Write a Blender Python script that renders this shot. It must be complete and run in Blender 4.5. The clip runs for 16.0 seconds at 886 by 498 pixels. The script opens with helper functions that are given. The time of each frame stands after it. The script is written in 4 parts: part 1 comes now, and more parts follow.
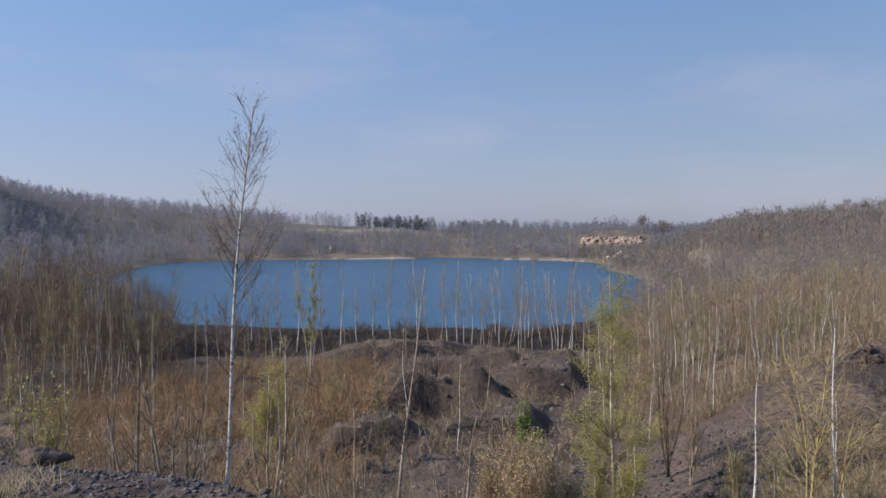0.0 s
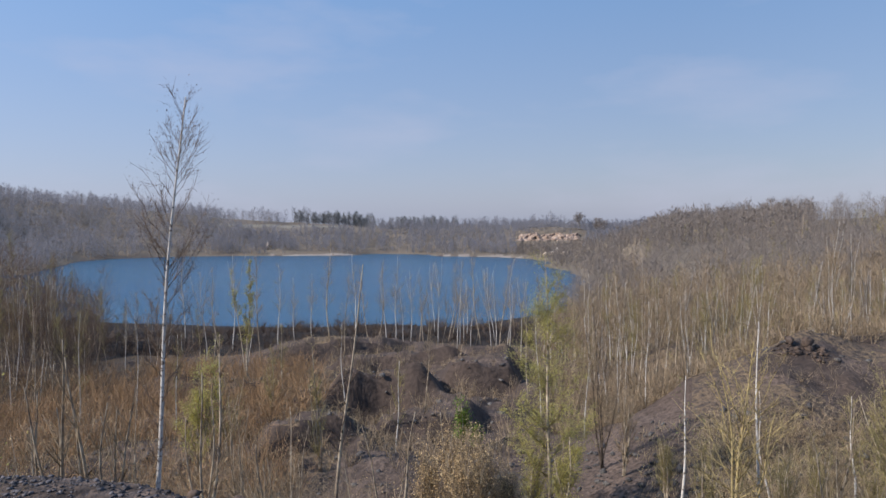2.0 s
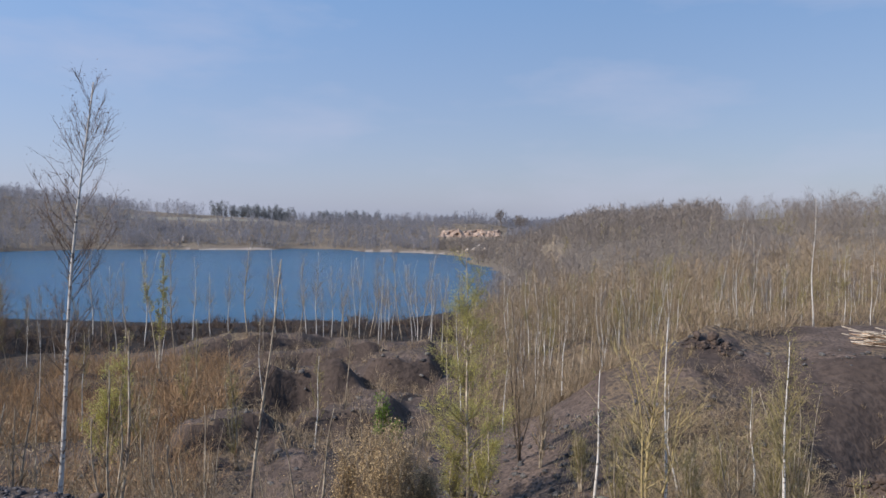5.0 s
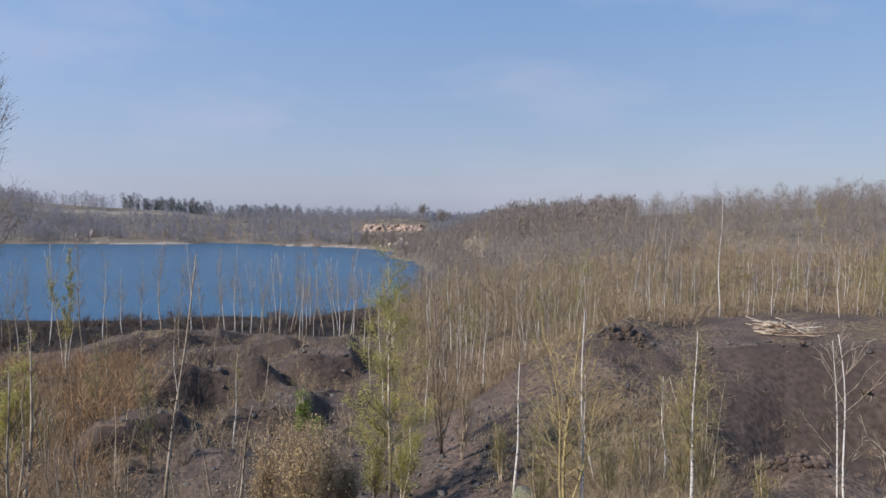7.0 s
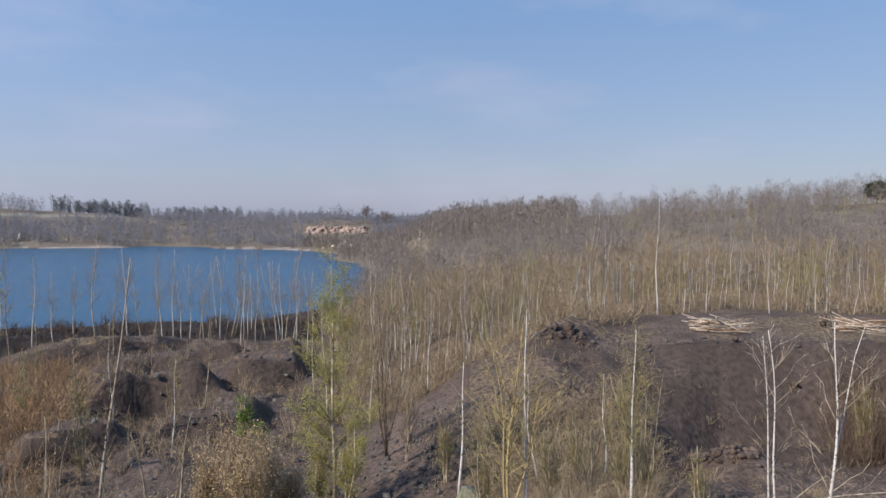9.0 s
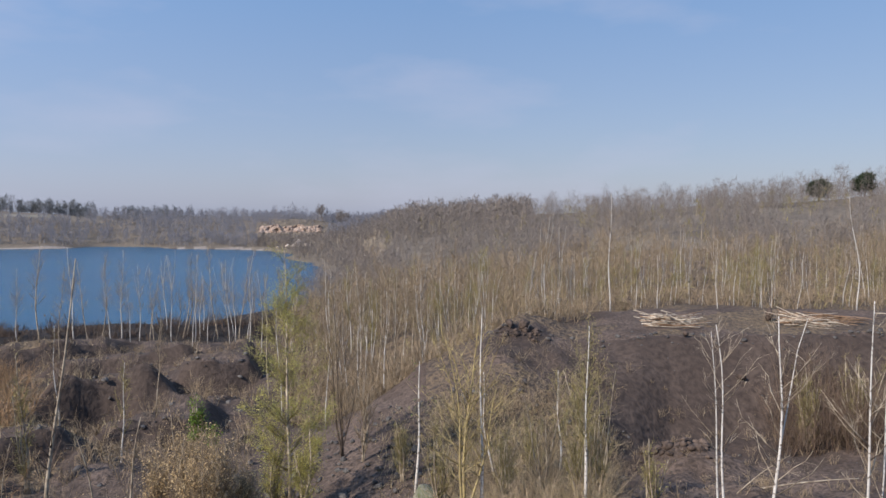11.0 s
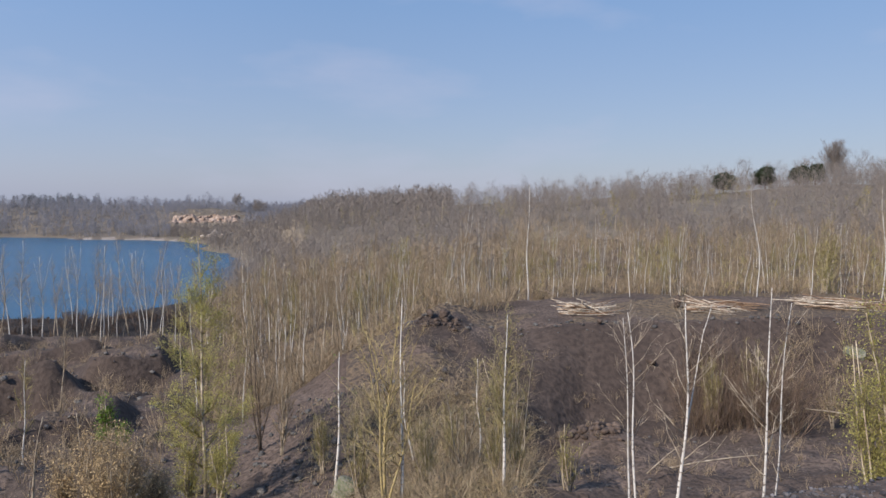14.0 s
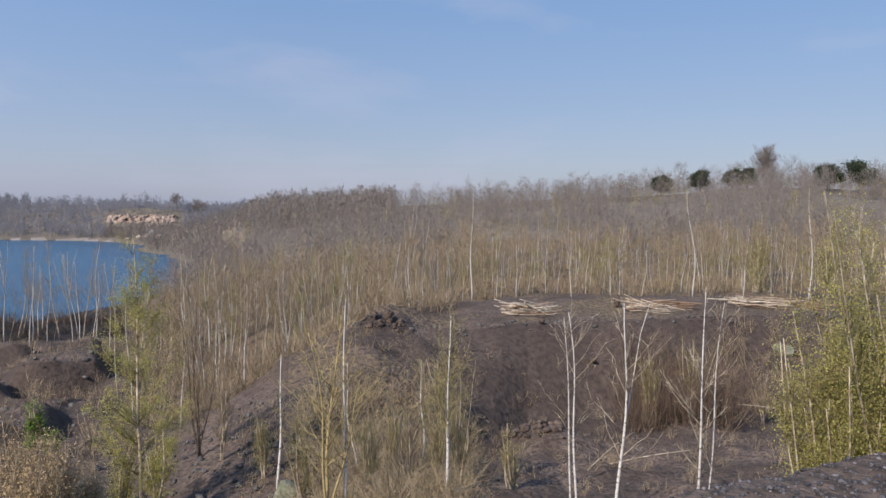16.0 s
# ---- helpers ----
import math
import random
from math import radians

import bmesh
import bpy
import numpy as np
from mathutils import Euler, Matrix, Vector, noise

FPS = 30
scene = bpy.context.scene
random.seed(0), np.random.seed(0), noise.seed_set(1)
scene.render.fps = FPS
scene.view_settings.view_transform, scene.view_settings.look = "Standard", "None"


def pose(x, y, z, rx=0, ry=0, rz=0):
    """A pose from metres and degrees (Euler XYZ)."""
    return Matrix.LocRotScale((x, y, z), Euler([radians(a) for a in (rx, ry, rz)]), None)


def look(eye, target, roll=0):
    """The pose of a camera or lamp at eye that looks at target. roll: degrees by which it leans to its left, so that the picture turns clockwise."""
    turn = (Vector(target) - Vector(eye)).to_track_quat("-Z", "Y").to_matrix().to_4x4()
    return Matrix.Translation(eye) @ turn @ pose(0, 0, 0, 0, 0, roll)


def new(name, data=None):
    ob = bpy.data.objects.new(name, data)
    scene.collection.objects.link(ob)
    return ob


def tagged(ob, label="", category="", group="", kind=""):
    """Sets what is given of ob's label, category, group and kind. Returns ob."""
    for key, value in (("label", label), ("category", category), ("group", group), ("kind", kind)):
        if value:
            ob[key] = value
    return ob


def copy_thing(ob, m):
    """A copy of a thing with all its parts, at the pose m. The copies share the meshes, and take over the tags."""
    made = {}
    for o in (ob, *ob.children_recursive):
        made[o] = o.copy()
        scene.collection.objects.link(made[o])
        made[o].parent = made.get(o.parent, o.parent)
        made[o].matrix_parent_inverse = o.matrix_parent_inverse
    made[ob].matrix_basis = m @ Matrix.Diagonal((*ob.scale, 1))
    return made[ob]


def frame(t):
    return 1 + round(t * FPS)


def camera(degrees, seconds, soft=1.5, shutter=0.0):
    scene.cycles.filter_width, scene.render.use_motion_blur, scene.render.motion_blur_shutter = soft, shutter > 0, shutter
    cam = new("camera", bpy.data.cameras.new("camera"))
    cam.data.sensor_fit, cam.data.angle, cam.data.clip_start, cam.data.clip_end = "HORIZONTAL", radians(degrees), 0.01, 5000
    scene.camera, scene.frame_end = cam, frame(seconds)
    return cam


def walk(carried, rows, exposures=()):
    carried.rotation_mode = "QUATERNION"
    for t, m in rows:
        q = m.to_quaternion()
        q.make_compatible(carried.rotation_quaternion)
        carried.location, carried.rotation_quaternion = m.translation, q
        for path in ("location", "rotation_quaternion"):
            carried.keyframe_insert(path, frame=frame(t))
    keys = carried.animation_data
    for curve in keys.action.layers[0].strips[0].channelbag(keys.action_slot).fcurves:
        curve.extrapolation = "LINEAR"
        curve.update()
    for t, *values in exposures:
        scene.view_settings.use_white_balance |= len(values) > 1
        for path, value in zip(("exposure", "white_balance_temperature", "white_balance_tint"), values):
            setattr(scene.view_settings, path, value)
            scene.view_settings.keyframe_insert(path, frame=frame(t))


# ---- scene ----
# The camera stands on the gravel crest of a spoil heap and turns to the right over a flooded quarry.
cam = camera(63.2, 16.0, soft=1.5)
EYE, TILT, LEAN, PIVOT = 22.0, -1.8, 0.5, 0.35
# seconds, yaw, pitch, roll in degrees
ROWS = [
    (0, 0.00, 0.00, 0.00), (0.5, -1.18, 0.02, 0.06), (1, -2.43, 0.03, 0.02), (1.5, -3.62, -0.07, -0.06),
    (2, -4.81, -0.28, -0.08), (2.5, -5.84, -0.34, -0.14), (3, -7.02, -0.45, -0.30), (5.5, -12.65, -0.64, -0.74),
    (6, -14.70, -0.76, -0.76), (6.5, -16.11, -0.90, -0.70), (7, -17.11, -0.95, -0.74), (7.5, -18.16, -1.13, -0.70),
    (8, -19.33, -0.95, -0.59), (8.5, -20.29, -0.88, -0.42), (9, -21.57, -0.79, -0.36), (11.5, -25.98, -1.14, 0.00),
    (12, -27.02, -1.49, 0.03), (12.5, -27.99, -1.62, 0.06), (13, -28.90, -1.59, 0.10), (13.5, -29.96, -1.57, 0.04),
    (14, -31.37, -1.65, -0.10), (14.5, -32.62, -1.68, -0.15), (15, -33.80, -1.74, -0.16), (15.5, -34.80, -1.59, -0.18),
    (16, -35.79, -1.57, -0.23),
]


def eye_pose(yaw, pitch, roll):
    a = radians(-yaw)
    return (pose(0, 0, EYE, TILT, LEAN, 0)
            @ pose(PIVOT * math.sin(a), PIVOT * (math.cos(a) - 1), 0, 90 + pitch, roll, yaw))


walk(cam, [(t, eye_pose(yaw, pitch, roll)) for t, yaw, pitch, roll in ROWS], [(0, 0.19, 6400, 15), (2.5, 0.31, 6400, 15), (16, 0.31, 6430, 15)])

# ---- world, sun ----
SUN_BEARING, SUN_HEIGHT = -105.0, 36.0
world = bpy.data.worlds.new("sky")
scene.world = world
world.use_nodes = True
wn, wl = world.node_tree.nodes, world.node_tree.links
wn.clear()
w_out, w_bg = wn.new("ShaderNodeOutputWorld"), wn.new("ShaderNodeBackground")
w_sky = wn.new("ShaderNodeTexSky")
w_sky.sky_type = "NISHITA"
w_sky.sun_disc = False
w_sky.sun_elevation = radians(SUN_HEIGHT)
w_sky.sun_rotation = radians(SUN_BEARING)
w_sky.air_density, w_sky.dust_density, w_sky.ozone_density = 1.2, 0.8, 2.0
w_bg.inputs["Strength"].default_value = 0.10
# faint streaks of high cloud
w_co, w_map, w_noise = wn.new("ShaderNodeTexCoord"), wn.new("ShaderNodeMapping"), wn.new("ShaderNodeTexNoise")
w_map.inputs["Scale"].default_value = (2.2, 2.2, 7.0)
w_noise.inputs["Scale"].default_value = 1.6
w_noise.inputs["Detail"].default_value = 5.0
w_ramp = wn.new("ShaderNodeMapRange")
w_ramp.inputs["From Min"].default_value, w_ramp.inputs["From Max"].default_value = 0.52, 0.80
w_ramp.inputs["To Max"].default_value = 0.5
w_mix = wn.new("ShaderNodeMix")
w_mix.data_type = "RGBA"
w_mix.inputs[7].default_value = (4.2, 4.5, 5.6, 1)
wl.new(w_co.outputs["Generated"], w_map.inputs["Vector"])
wl.new(w_map.outputs["Vector"], w_noise.inputs["Vector"])
wl.new(w_noise.outputs["Fac"], w_ramp.inputs["Value"])
wl.new(w_ramp.outputs["Result"], w_mix.inputs[0])
# a thin spring haze veils the blue, thicker towards the horizon
w_sep, w_veil, w_haze = wn.new("ShaderNodeSeparateXYZ"), wn.new("ShaderNodeMix"), wn.new("ShaderNodeMix")
w_veil.data_type = w_haze.data_type = "RGBA"
w_high = wn.new("ShaderNodeMapRange")
w_high.inputs["From Min"].default_value, w_high.inputs["From Max"].default_value = 0.0, 0.30
w_veil.inputs[6].default_value, w_veil.inputs[7].default_value = (2.96, 3.52, 4.92, 1), (1.68, 3.16, 5.65, 1)
w_haze.inputs[0].default_value = 0.72
wl.new(w_co.outputs["Generated"], w_sep.inputs["Vector"])
wl.new(w_sep.outputs["Z"], w_high.inputs["Value"])
wl.new(w_high.outputs["Result"], w_veil.inputs[0])
wl.new(w_sky.outputs["Color"], w_haze.inputs[6])
# the veil is brighter on the sun's side of the sky
w_dot, w_side, w_gain = wn.new("ShaderNodeVectorMath"), wn.new("ShaderNodeMapRange"), wn.new("ShaderNodeVectorMath")
w_dot.operation, w_gain.operation = "DOT_PRODUCT", "SCALE"
w_dot.inputs[1].default_value = (math.sin(radians(SUN_BEARING)), math.cos(radians(SUN_BEARING)), 0.0)
w_side.inputs["From Min"].default_value, w_side.inputs["From Max"].default_value = -0.6, 0.6
w_side.inputs["To Min"].default_value, w_side.inputs["To Max"].default_value = 0.90, 1.28
wl.new(w_co.outputs["Generated"], w_dot.inputs[0])
wl.new(w_dot.outputs["Value"], w_side.inputs["Value"])
wl.new(w_veil.outputs[2], w_gain.inputs[0])
wl.new(w_side.outputs["Result"], w_gain.inputs["Scale"])
wl.new(w_gain.outputs["Vector"], w_haze.inputs[7])
wl.new(w_haze.outputs[2], w_mix.inputs[6])
wl.new(w_mix.outputs[2], w_bg.inputs["Color"])
wl.new(w_bg.outputs["Background"], w_out.inputs["Surface"])

sun_data = bpy.data.lights.new("sun", "SUN")
sun_data.energy, sun_data.angle, sun_data.color = 4.35, radians(0.6), (1.0, 0.92, 0.79)
sun = new("sun", sun_data)
sb, sh = radians(SUN_BEARING), radians(SUN_HEIGHT)
sun.matrix_world = look((300 * math.sin(sb) * math.cos(sh), 300 * math.cos(sb) * math.cos(sh), 300 * math.sin(sh)), (0, 0, 0))


# ---- materials ----
def surface(name, colours, scale, rough=0.9, bump=0.3, fine=None, spec=0.25, per_piece=0.0, stretch=(1, 1, 1), island=False, marks=0.42):
    """A procedural surface: a coarse and a fine noise blend three colours, with relief."""
    m = bpy.data.materials.new(name)
    m.use_nodes = True
    n, l = m.node_tree.nodes, m.node_tree.links
    b = n["Principled BSDF"]
    b.inputs["Roughness"].default_value = rough
    b.inputs["Specular IOR Level"].default_value = spec
    co, mp = n.new("ShaderNodeTexCoord"), n.new("ShaderNodeMapping")
    mp.inputs["Scale"].default_value = stretch
    l.new(co.outputs["Object"], mp.inputs["Vector"])
    big, small = n.new("ShaderNodeTexNoise"), n.new("ShaderNodeTexNoise")
    big.inputs["Scale"].default_value, big.inputs["Detail"].default_value = scale, 4
    small.inputs["Scale"].default_value, small.inputs["Detail"].default_value = fine or scale * 14, 5
    for t in (big, small):
        l.new(mp.outputs["Vector"], t.inputs["Vector"])
    r1 = n.new("ShaderNodeMapRange")
    r1.inputs["From Min"].default_value, r1.inputs["From Max"].default_value = 0.40, 0.60
    l.new(big.outputs["Fac"], r1.inputs["Value"])
    r2 = n.new("ShaderNodeMapRange")
    r2.inputs["From Min"].default_value, r2.inputs["From Max"].default_value = marks, marks + 0.24 if marks < 0.5 else marks + 0.08
    l.new(small.outputs["Fac"], r2.inputs["Value"])
    m1, m2 = n.new("ShaderNodeMix"), n.new("ShaderNodeMix")
    m1.data_type = m2.data_type = "RGBA"
    m1.inputs[6].default_value, m1.inputs[7].default_value = (*colours[0], 1), (*colours[1], 1)
    m2.inputs[7].default_value = (*colours[2], 1)
    l.new(r1.outputs["Result"], m1.inputs[0])
    l.new(r2.outputs["Result"], m2.inputs[0])
    l.new(m1.outputs[2], m2.inputs[6])
    last = m2.outputs[2]
    if per_piece:
        hs = n.new("ShaderNodeHueSaturation")
        rr = n.new("ShaderNodeMapRange")
        rr.inputs["To Min"].default_value, rr.inputs["To Max"].default_value = 1 - per_piece, 1 + per_piece
        if island:
            g = n.new("ShaderNodeNewGeometry")
            l.new(g.outputs["Random Per Island"], rr.inputs["Value"])
        else:
            g = n.new("ShaderNodeObjectInfo")
            l.new(g.outputs["Random"], rr.inputs["Value"])
        l.new(rr.outputs["Result"], hs.inputs["Value"])
        l.new(last, hs.inputs["Color"])
        last = hs.outputs["Color"]
    l.new(last, b.inputs["Base Color"])
    if bump:
        bp = n.new("ShaderNodeBump")
        bp.inputs["Strength"].default_value = bump
        bp.inputs["Distance"].default_value = 0.5 / max(scale * 3, 0.5)
        l.new(small.outputs["Fac"], bp.inputs["Height"])
        l.new(bp.outputs["Normal"], b.inputs["Normal"])
    return m


def leafy(name, a, c, island=0.3, through_light=0.35):
    """Leaves and fine twigs: two tones, varied piece by piece, letting some light through."""
    m = surface(name, (a, c, [0.5 * (p + q) for p, q in zip(a, c)]), 0.8, rough=0.7, bump=0, per_piece=island, island=True)
    n, l = m.node_tree.nodes, m.node_tree.links
    b, out = n["Principled BSDF"], n["Material Output"]
    tr, mx = n.new("ShaderNodeBsdfTranslucent"), n.new("ShaderNodeMixShader")
    mx.inputs["Fac"].default_value = through_light
    l.new(b.inputs["Base Color"].links[0].from_socket, tr.inputs["Color"])
    l.new(b.outputs["BSDF"], mx.inputs[1])
    l.new(tr.outputs["BSDF"], mx.inputs[2])
    l.new(mx.outputs["Shader"], out.inputs["Surface"])
    return m


SHALE = surface("shale", ((0.092, 0.067, 0.054), (0.153, 0.113, 0.092), (0.050, 0.037, 0.030)), 0.35, fine=5.0, bump=0.4)
# dark spoil of the bare face; also paints shade on steep pit scarps
FRESH_AND_SHADED_SHALE = surface("fresh_and_shaded_shale", ((0.065, 0.048, 0.040), (0.087, 0.065, 0.054), (0.046, 0.034, 0.029)), 0.25, fine=2.5, bump=0.3)
LITTER = surface("leaf_litter", ((0.125, 0.092, 0.068), (0.20, 0.145, 0.090), (0.070, 0.055, 0.047)), 0.16, fine=3.0, bump=0.6)
MEADOW = surface("rough_grass", ((0.155, 0.128, 0.10), (0.20, 0.168, 0.128), (0.11, 0.094, 0.078)), 0.02, fine=0.5, bump=0.5)
FIELD = surface("pale_field", ((0.22, 0.20, 0.16), (0.27, 0.25, 0.20), (0.18, 0.17, 0.13)), 0.02, fine=0.4, bump=0.2)
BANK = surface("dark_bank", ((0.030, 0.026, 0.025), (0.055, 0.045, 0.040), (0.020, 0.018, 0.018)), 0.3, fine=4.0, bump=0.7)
GRAVEL = surface("gravel", ((0.085, 0.080, 0.088), (0.15, 0.14, 0.145), (0.05, 0.047, 0.052)), 1.5, fine=22.0, bump=0.6, per_piece=0.5, island=True)
STONE = surface("stone", ((0.10, 0.095, 0.095), (0.19, 0.18, 0.17), (0.06, 0.055, 0.055)), 1.2, fine=14.0, bump=0.5, per_piece=0.25)
MOSS_STONE = surface("mossy_stone", ((0.17, 0.17, 0.13), (0.25, 0.23, 0.19), (0.10, 0.12, 0.06)), 1.5, fine=10.0, bump=0.5)
PALE_EARTH = surface("pale_earth", ((0.20, 0.165, 0.14), (0.26, 0.22, 0.19), (0.13, 0.105, 0.09)), 3.0, fine=20.0, bump=0.5)
PALE_ROCK = surface("pale_rock", ((0.55, 0.48, 0.42), (0.70, 0.63, 0.57), (0.38, 0.30, 0.25)), 0.25, fine=1.5, bump=0.6)
SANDSTONE = surface("sandstone", ((0.29, 0.215, 0.165), (0.40, 0.31, 0.255), (0.19, 0.135, 0.105)), 0.16, fine=0.5, bump=0.7)
SHORE = surface("shore_gravel", ((0.27, 0.235, 0.205), (0.36, 0.32, 0.285), (0.17, 0.145, 0.125)), 0.08, fine=0.9, bump=0.4)
TIMBER = surface("cut_poles", ((0.50, 0.43, 0.34), (0.62, 0.56, 0.47), (0.28, 0.21, 0.15)), 1.2, fine=9.0, bump=0.3, per_piece=0.3)
BROWN_TIMBER = surface("brown_poles", ((0.24, 0.15, 0.09), (0.33, 0.22, 0.14), (0.15, 0.09, 0.06)), 1.2, fine=9.0, bump=0.3, per_piece=0.3)
BARK = surface("birch_bark", ((0.51, 0.48, 0.445), (0.61, 0.59, 0.555), (0.16, 0.13, 0.11)), 1.1, fine=7.0, rough=0.75, bump=0.2, stretch=(1, 1, 2.2), per_piece=0.12, marks=0.56)
GREY_BARK = surface("young_bark", ((0.36, 0.30, 0.225), (0.48, 0.415, 0.32), (0.19, 0.145, 0.11)), 0.7, fine=2.5, rough=0.85, bump=0.2, stretch=(1, 1, 2), per_piece=0.25)
DARK_BARK = surface("dark_bark", ((0.085, 0.065, 0.052), (0.13, 0.10, 0.08), (0.05, 0.04, 0.034)), 0.8, fine=6.0, bump=0.3, per_piece=0.2)
LICHEN_BARK = surface("lichen_bark", ((0.33, 0.26, 0.115), (0.42, 0.34, 0.16), (0.22, 0.175, 0.11)), 1.5, fine=9.0, bump=0.3)
TWIG = leafy("bare_twigs", (0.222, 0.167, 0.110), (0.325, 0.253, 0.170), 0.4, 0.1)
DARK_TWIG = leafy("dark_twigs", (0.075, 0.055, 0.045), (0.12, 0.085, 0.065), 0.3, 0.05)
OLIVE_TWIG = leafy("budding_twigs", (0.235, 0.20, 0.09), (0.32, 0.27, 0.125), 0.4, 0.25)
RED_TWIG = leafy("reddish_twigs", (0.25, 0.158, 0.088), (0.345, 0.225, 0.125), 0.35, 0.2)
YOUNG_LEAF = leafy("young_leaves", (0.38, 0.355, 0.105), (0.49, 0.455, 0.165), 0.3, 0.5)
GREEN_LEAF = leafy("green_leaves", (0.11, 0.19, 0.03), (0.19, 0.27, 0.045), 0.35, 0.4)
GOLD_LEAF = leafy("withered_leaves", (0.43, 0.31, 0.16), (0.54, 0.41, 0.23), 0.4, 0.3)
STRAW = leafy("dry_grass", (0.38, 0.30, 0.17), (0.50, 0.41, 0.26), 0.35, 0.3)
NEEDLES = leafy("pine_needles", (0.022, 0.032, 0.018), (0.040, 0.055, 0.026), 0.4, 0.05)
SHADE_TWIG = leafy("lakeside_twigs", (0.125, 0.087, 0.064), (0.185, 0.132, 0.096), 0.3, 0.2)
# distance haze is put into this pale bluish colour and its strong translucence
HAZED_WOOD = leafy("hazed_bare_wood", (0.255, 0.252, 0.275), (0.315, 0.31, 0.335), 0.10, 0.5)
HILL_WOOD = leafy("hillside_bare_wood", (0.20, 0.172, 0.152), (0.272, 0.235, 0.208), 0.22, 0.3)
# conifers paled to bluish grey: haze painted in to soften the skyline
HAZED_CONIFER = leafy("hazed_conifers", (0.17, 0.178, 0.182), (0.21, 0.218, 0.222), 0.12, 0.4)


def water_material():
    m = bpy.data.materials.new("lake_water")
    m.use_nodes = True
    n, l = m.node_tree.nodes, m.node_tree.links
    b = n["Principled BSDF"]
    b.inputs["Base Color"].default_value = (0.012, 0.085, 0.16, 1)
    b.inputs["Roughness"].default_value = 0.22
    b.inputs["IOR"].default_value = 1.33
    b.inputs["Specular IOR Level"].default_value = 0.3
    co = n.new("ShaderNodeTexCoord")
    a, c = n.new("ShaderNodeTexNoise"), n.new("ShaderNodeTexNoise")
    a.inputs["Scale"].default_value, a.inputs["Detail"].default_value = 0.9, 6
    c.inputs["Scale"].default_value, c.inputs["Detail"].default_value = 0.02, 3
    bp = n.new("ShaderNodeBump")
    bp.inputs["Strength"].default_value, bp.inputs["Distance"].default_value = 1.0, 0.25
    for t in (a, c):
        l.new(co.outputs["Object"], t.inputs["Vector"])
    l.new(a.outputs["Fac"], bp.inputs["Height"])
    l.new(bp.outputs["Normal"], b.inputs["Normal"])
    mx = n.new("ShaderNodeMix")
    mx.data_type = "RGBA"
    mx.inputs[6].default_value, mx.inputs[7].default_value = (0.008, 0.060, 0.140, 1), (0.012, 0.092, 0.165, 1)
    l.new(c.outputs["Fac"], mx.inputs[0])
    l.new(mx.outputs[2], b.inputs["Base Color"])
    return m


WATER = water_material()


# ---- building helpers ----
def mesh_from(name, v, f, mats, index=None, smooth=False):
    me = bpy.data.meshes.new(name)
    v, f = np.asarray(v, np.float32), np.asarray(f, np.int32)
    k = f.shape[1]
    me.vertices.add(len(v))
    me.vertices.foreach_set("co", v.ravel())
    me.loops.add(f.size)
    me.loops.foreach_set("vertex_index", f.ravel())
    me.polygons.add(len(f))
    me.polygons.foreach_set("loop_start", np.arange(0, f.size, k, dtype=np.int32))
    for m in (mats if isinstance(mats, (list, tuple)) else [mats]):
        me.materials.append(m)
    if index is not None:
        me.polygons.foreach_set("material_index", np.asarray(index, np.int32))
    if smooth:
        me.polygons.foreach_set("use_smooth", np.ones(len(f), bool))
    me.update(calc_edges=True)
    return me


def part(name, v, f, material, parent, label="", smooth=False):
    ob = new(name, mesh_from(name, v, f, material, smooth=smooth))
    ob.parent = parent
    if label:
        ob["label"] = label
    return ob


def joined(geos):
    """One vertex and face array from many."""
    vs, fs, k = [], [], 0
    for v, f in geos:
        if len(v):
            vs.append(v), fs.append(f + k)
            k += len(v)
    if not vs:
        return np.zeros((0, 3)), np.zeros((0, 3), int)
    return np.concatenate(vs), np.concatenate(fs)


def smoothstep(x):
    x = np.clip(x, 0, 1)
    return x * x * (3 - 2 * x)


def lattice(ix, iy):
    h = (ix.astype(np.int64) * 374761393 + iy.astype(np.int64) * 668265263) & 0x7FFFFFFF
    h = ((h ^ (h >> 13)) * 1274126177) & 0x7FFFFFFF
    return ((h ^ (h >> 16)) & 0xFFFF) / 65535.0


def value_noise(x, y):
    ix, iy = np.floor(x), np.floor(y)
    fx, fy = smoothstep(x - ix), smoothstep(y - iy)
    a, b = lattice(ix, iy), lattice(ix + 1, iy)
    c, d = lattice(ix, iy + 1), lattice(ix + 1, iy + 1)
    return (a + (b - a) * fx) * (1 - fy) + (c + (d - c) * fx) * fy - 0.5


# ---- the lie of the land: the lake's level is 0, the eye is 22 m above it ----
LAKE_Y, LAKE_B = 316.0, 170.0


def lake_span(y):
    """The lake widens away from the standing place: the middle and the half of its width."""
    return -32 - 0.07 * (y - LAKE_Y), np.clip(115 + 0.2 * (y - LAKE_Y), 35, 190)


def lake_side(x, y):
    """Metres outside the lake's shore (minus: inside)."""
    middle, half = lake_span(y)
    y = y + 0.15 * x
    q = ((np.abs(x - middle) / half) ** 3 + (np.abs(y - LAKE_Y) / LAKE_B) ** 3) ** (1 / 3)
    wave = 16 * value_noise(x / 42, y / 60) + 7 * value_noise(x / 15 + 7, y / 21)
    return (q - 1) * 165 + wave


def between(v, lo, hi):
    return smoothstep((v - lo) / (hi - lo))


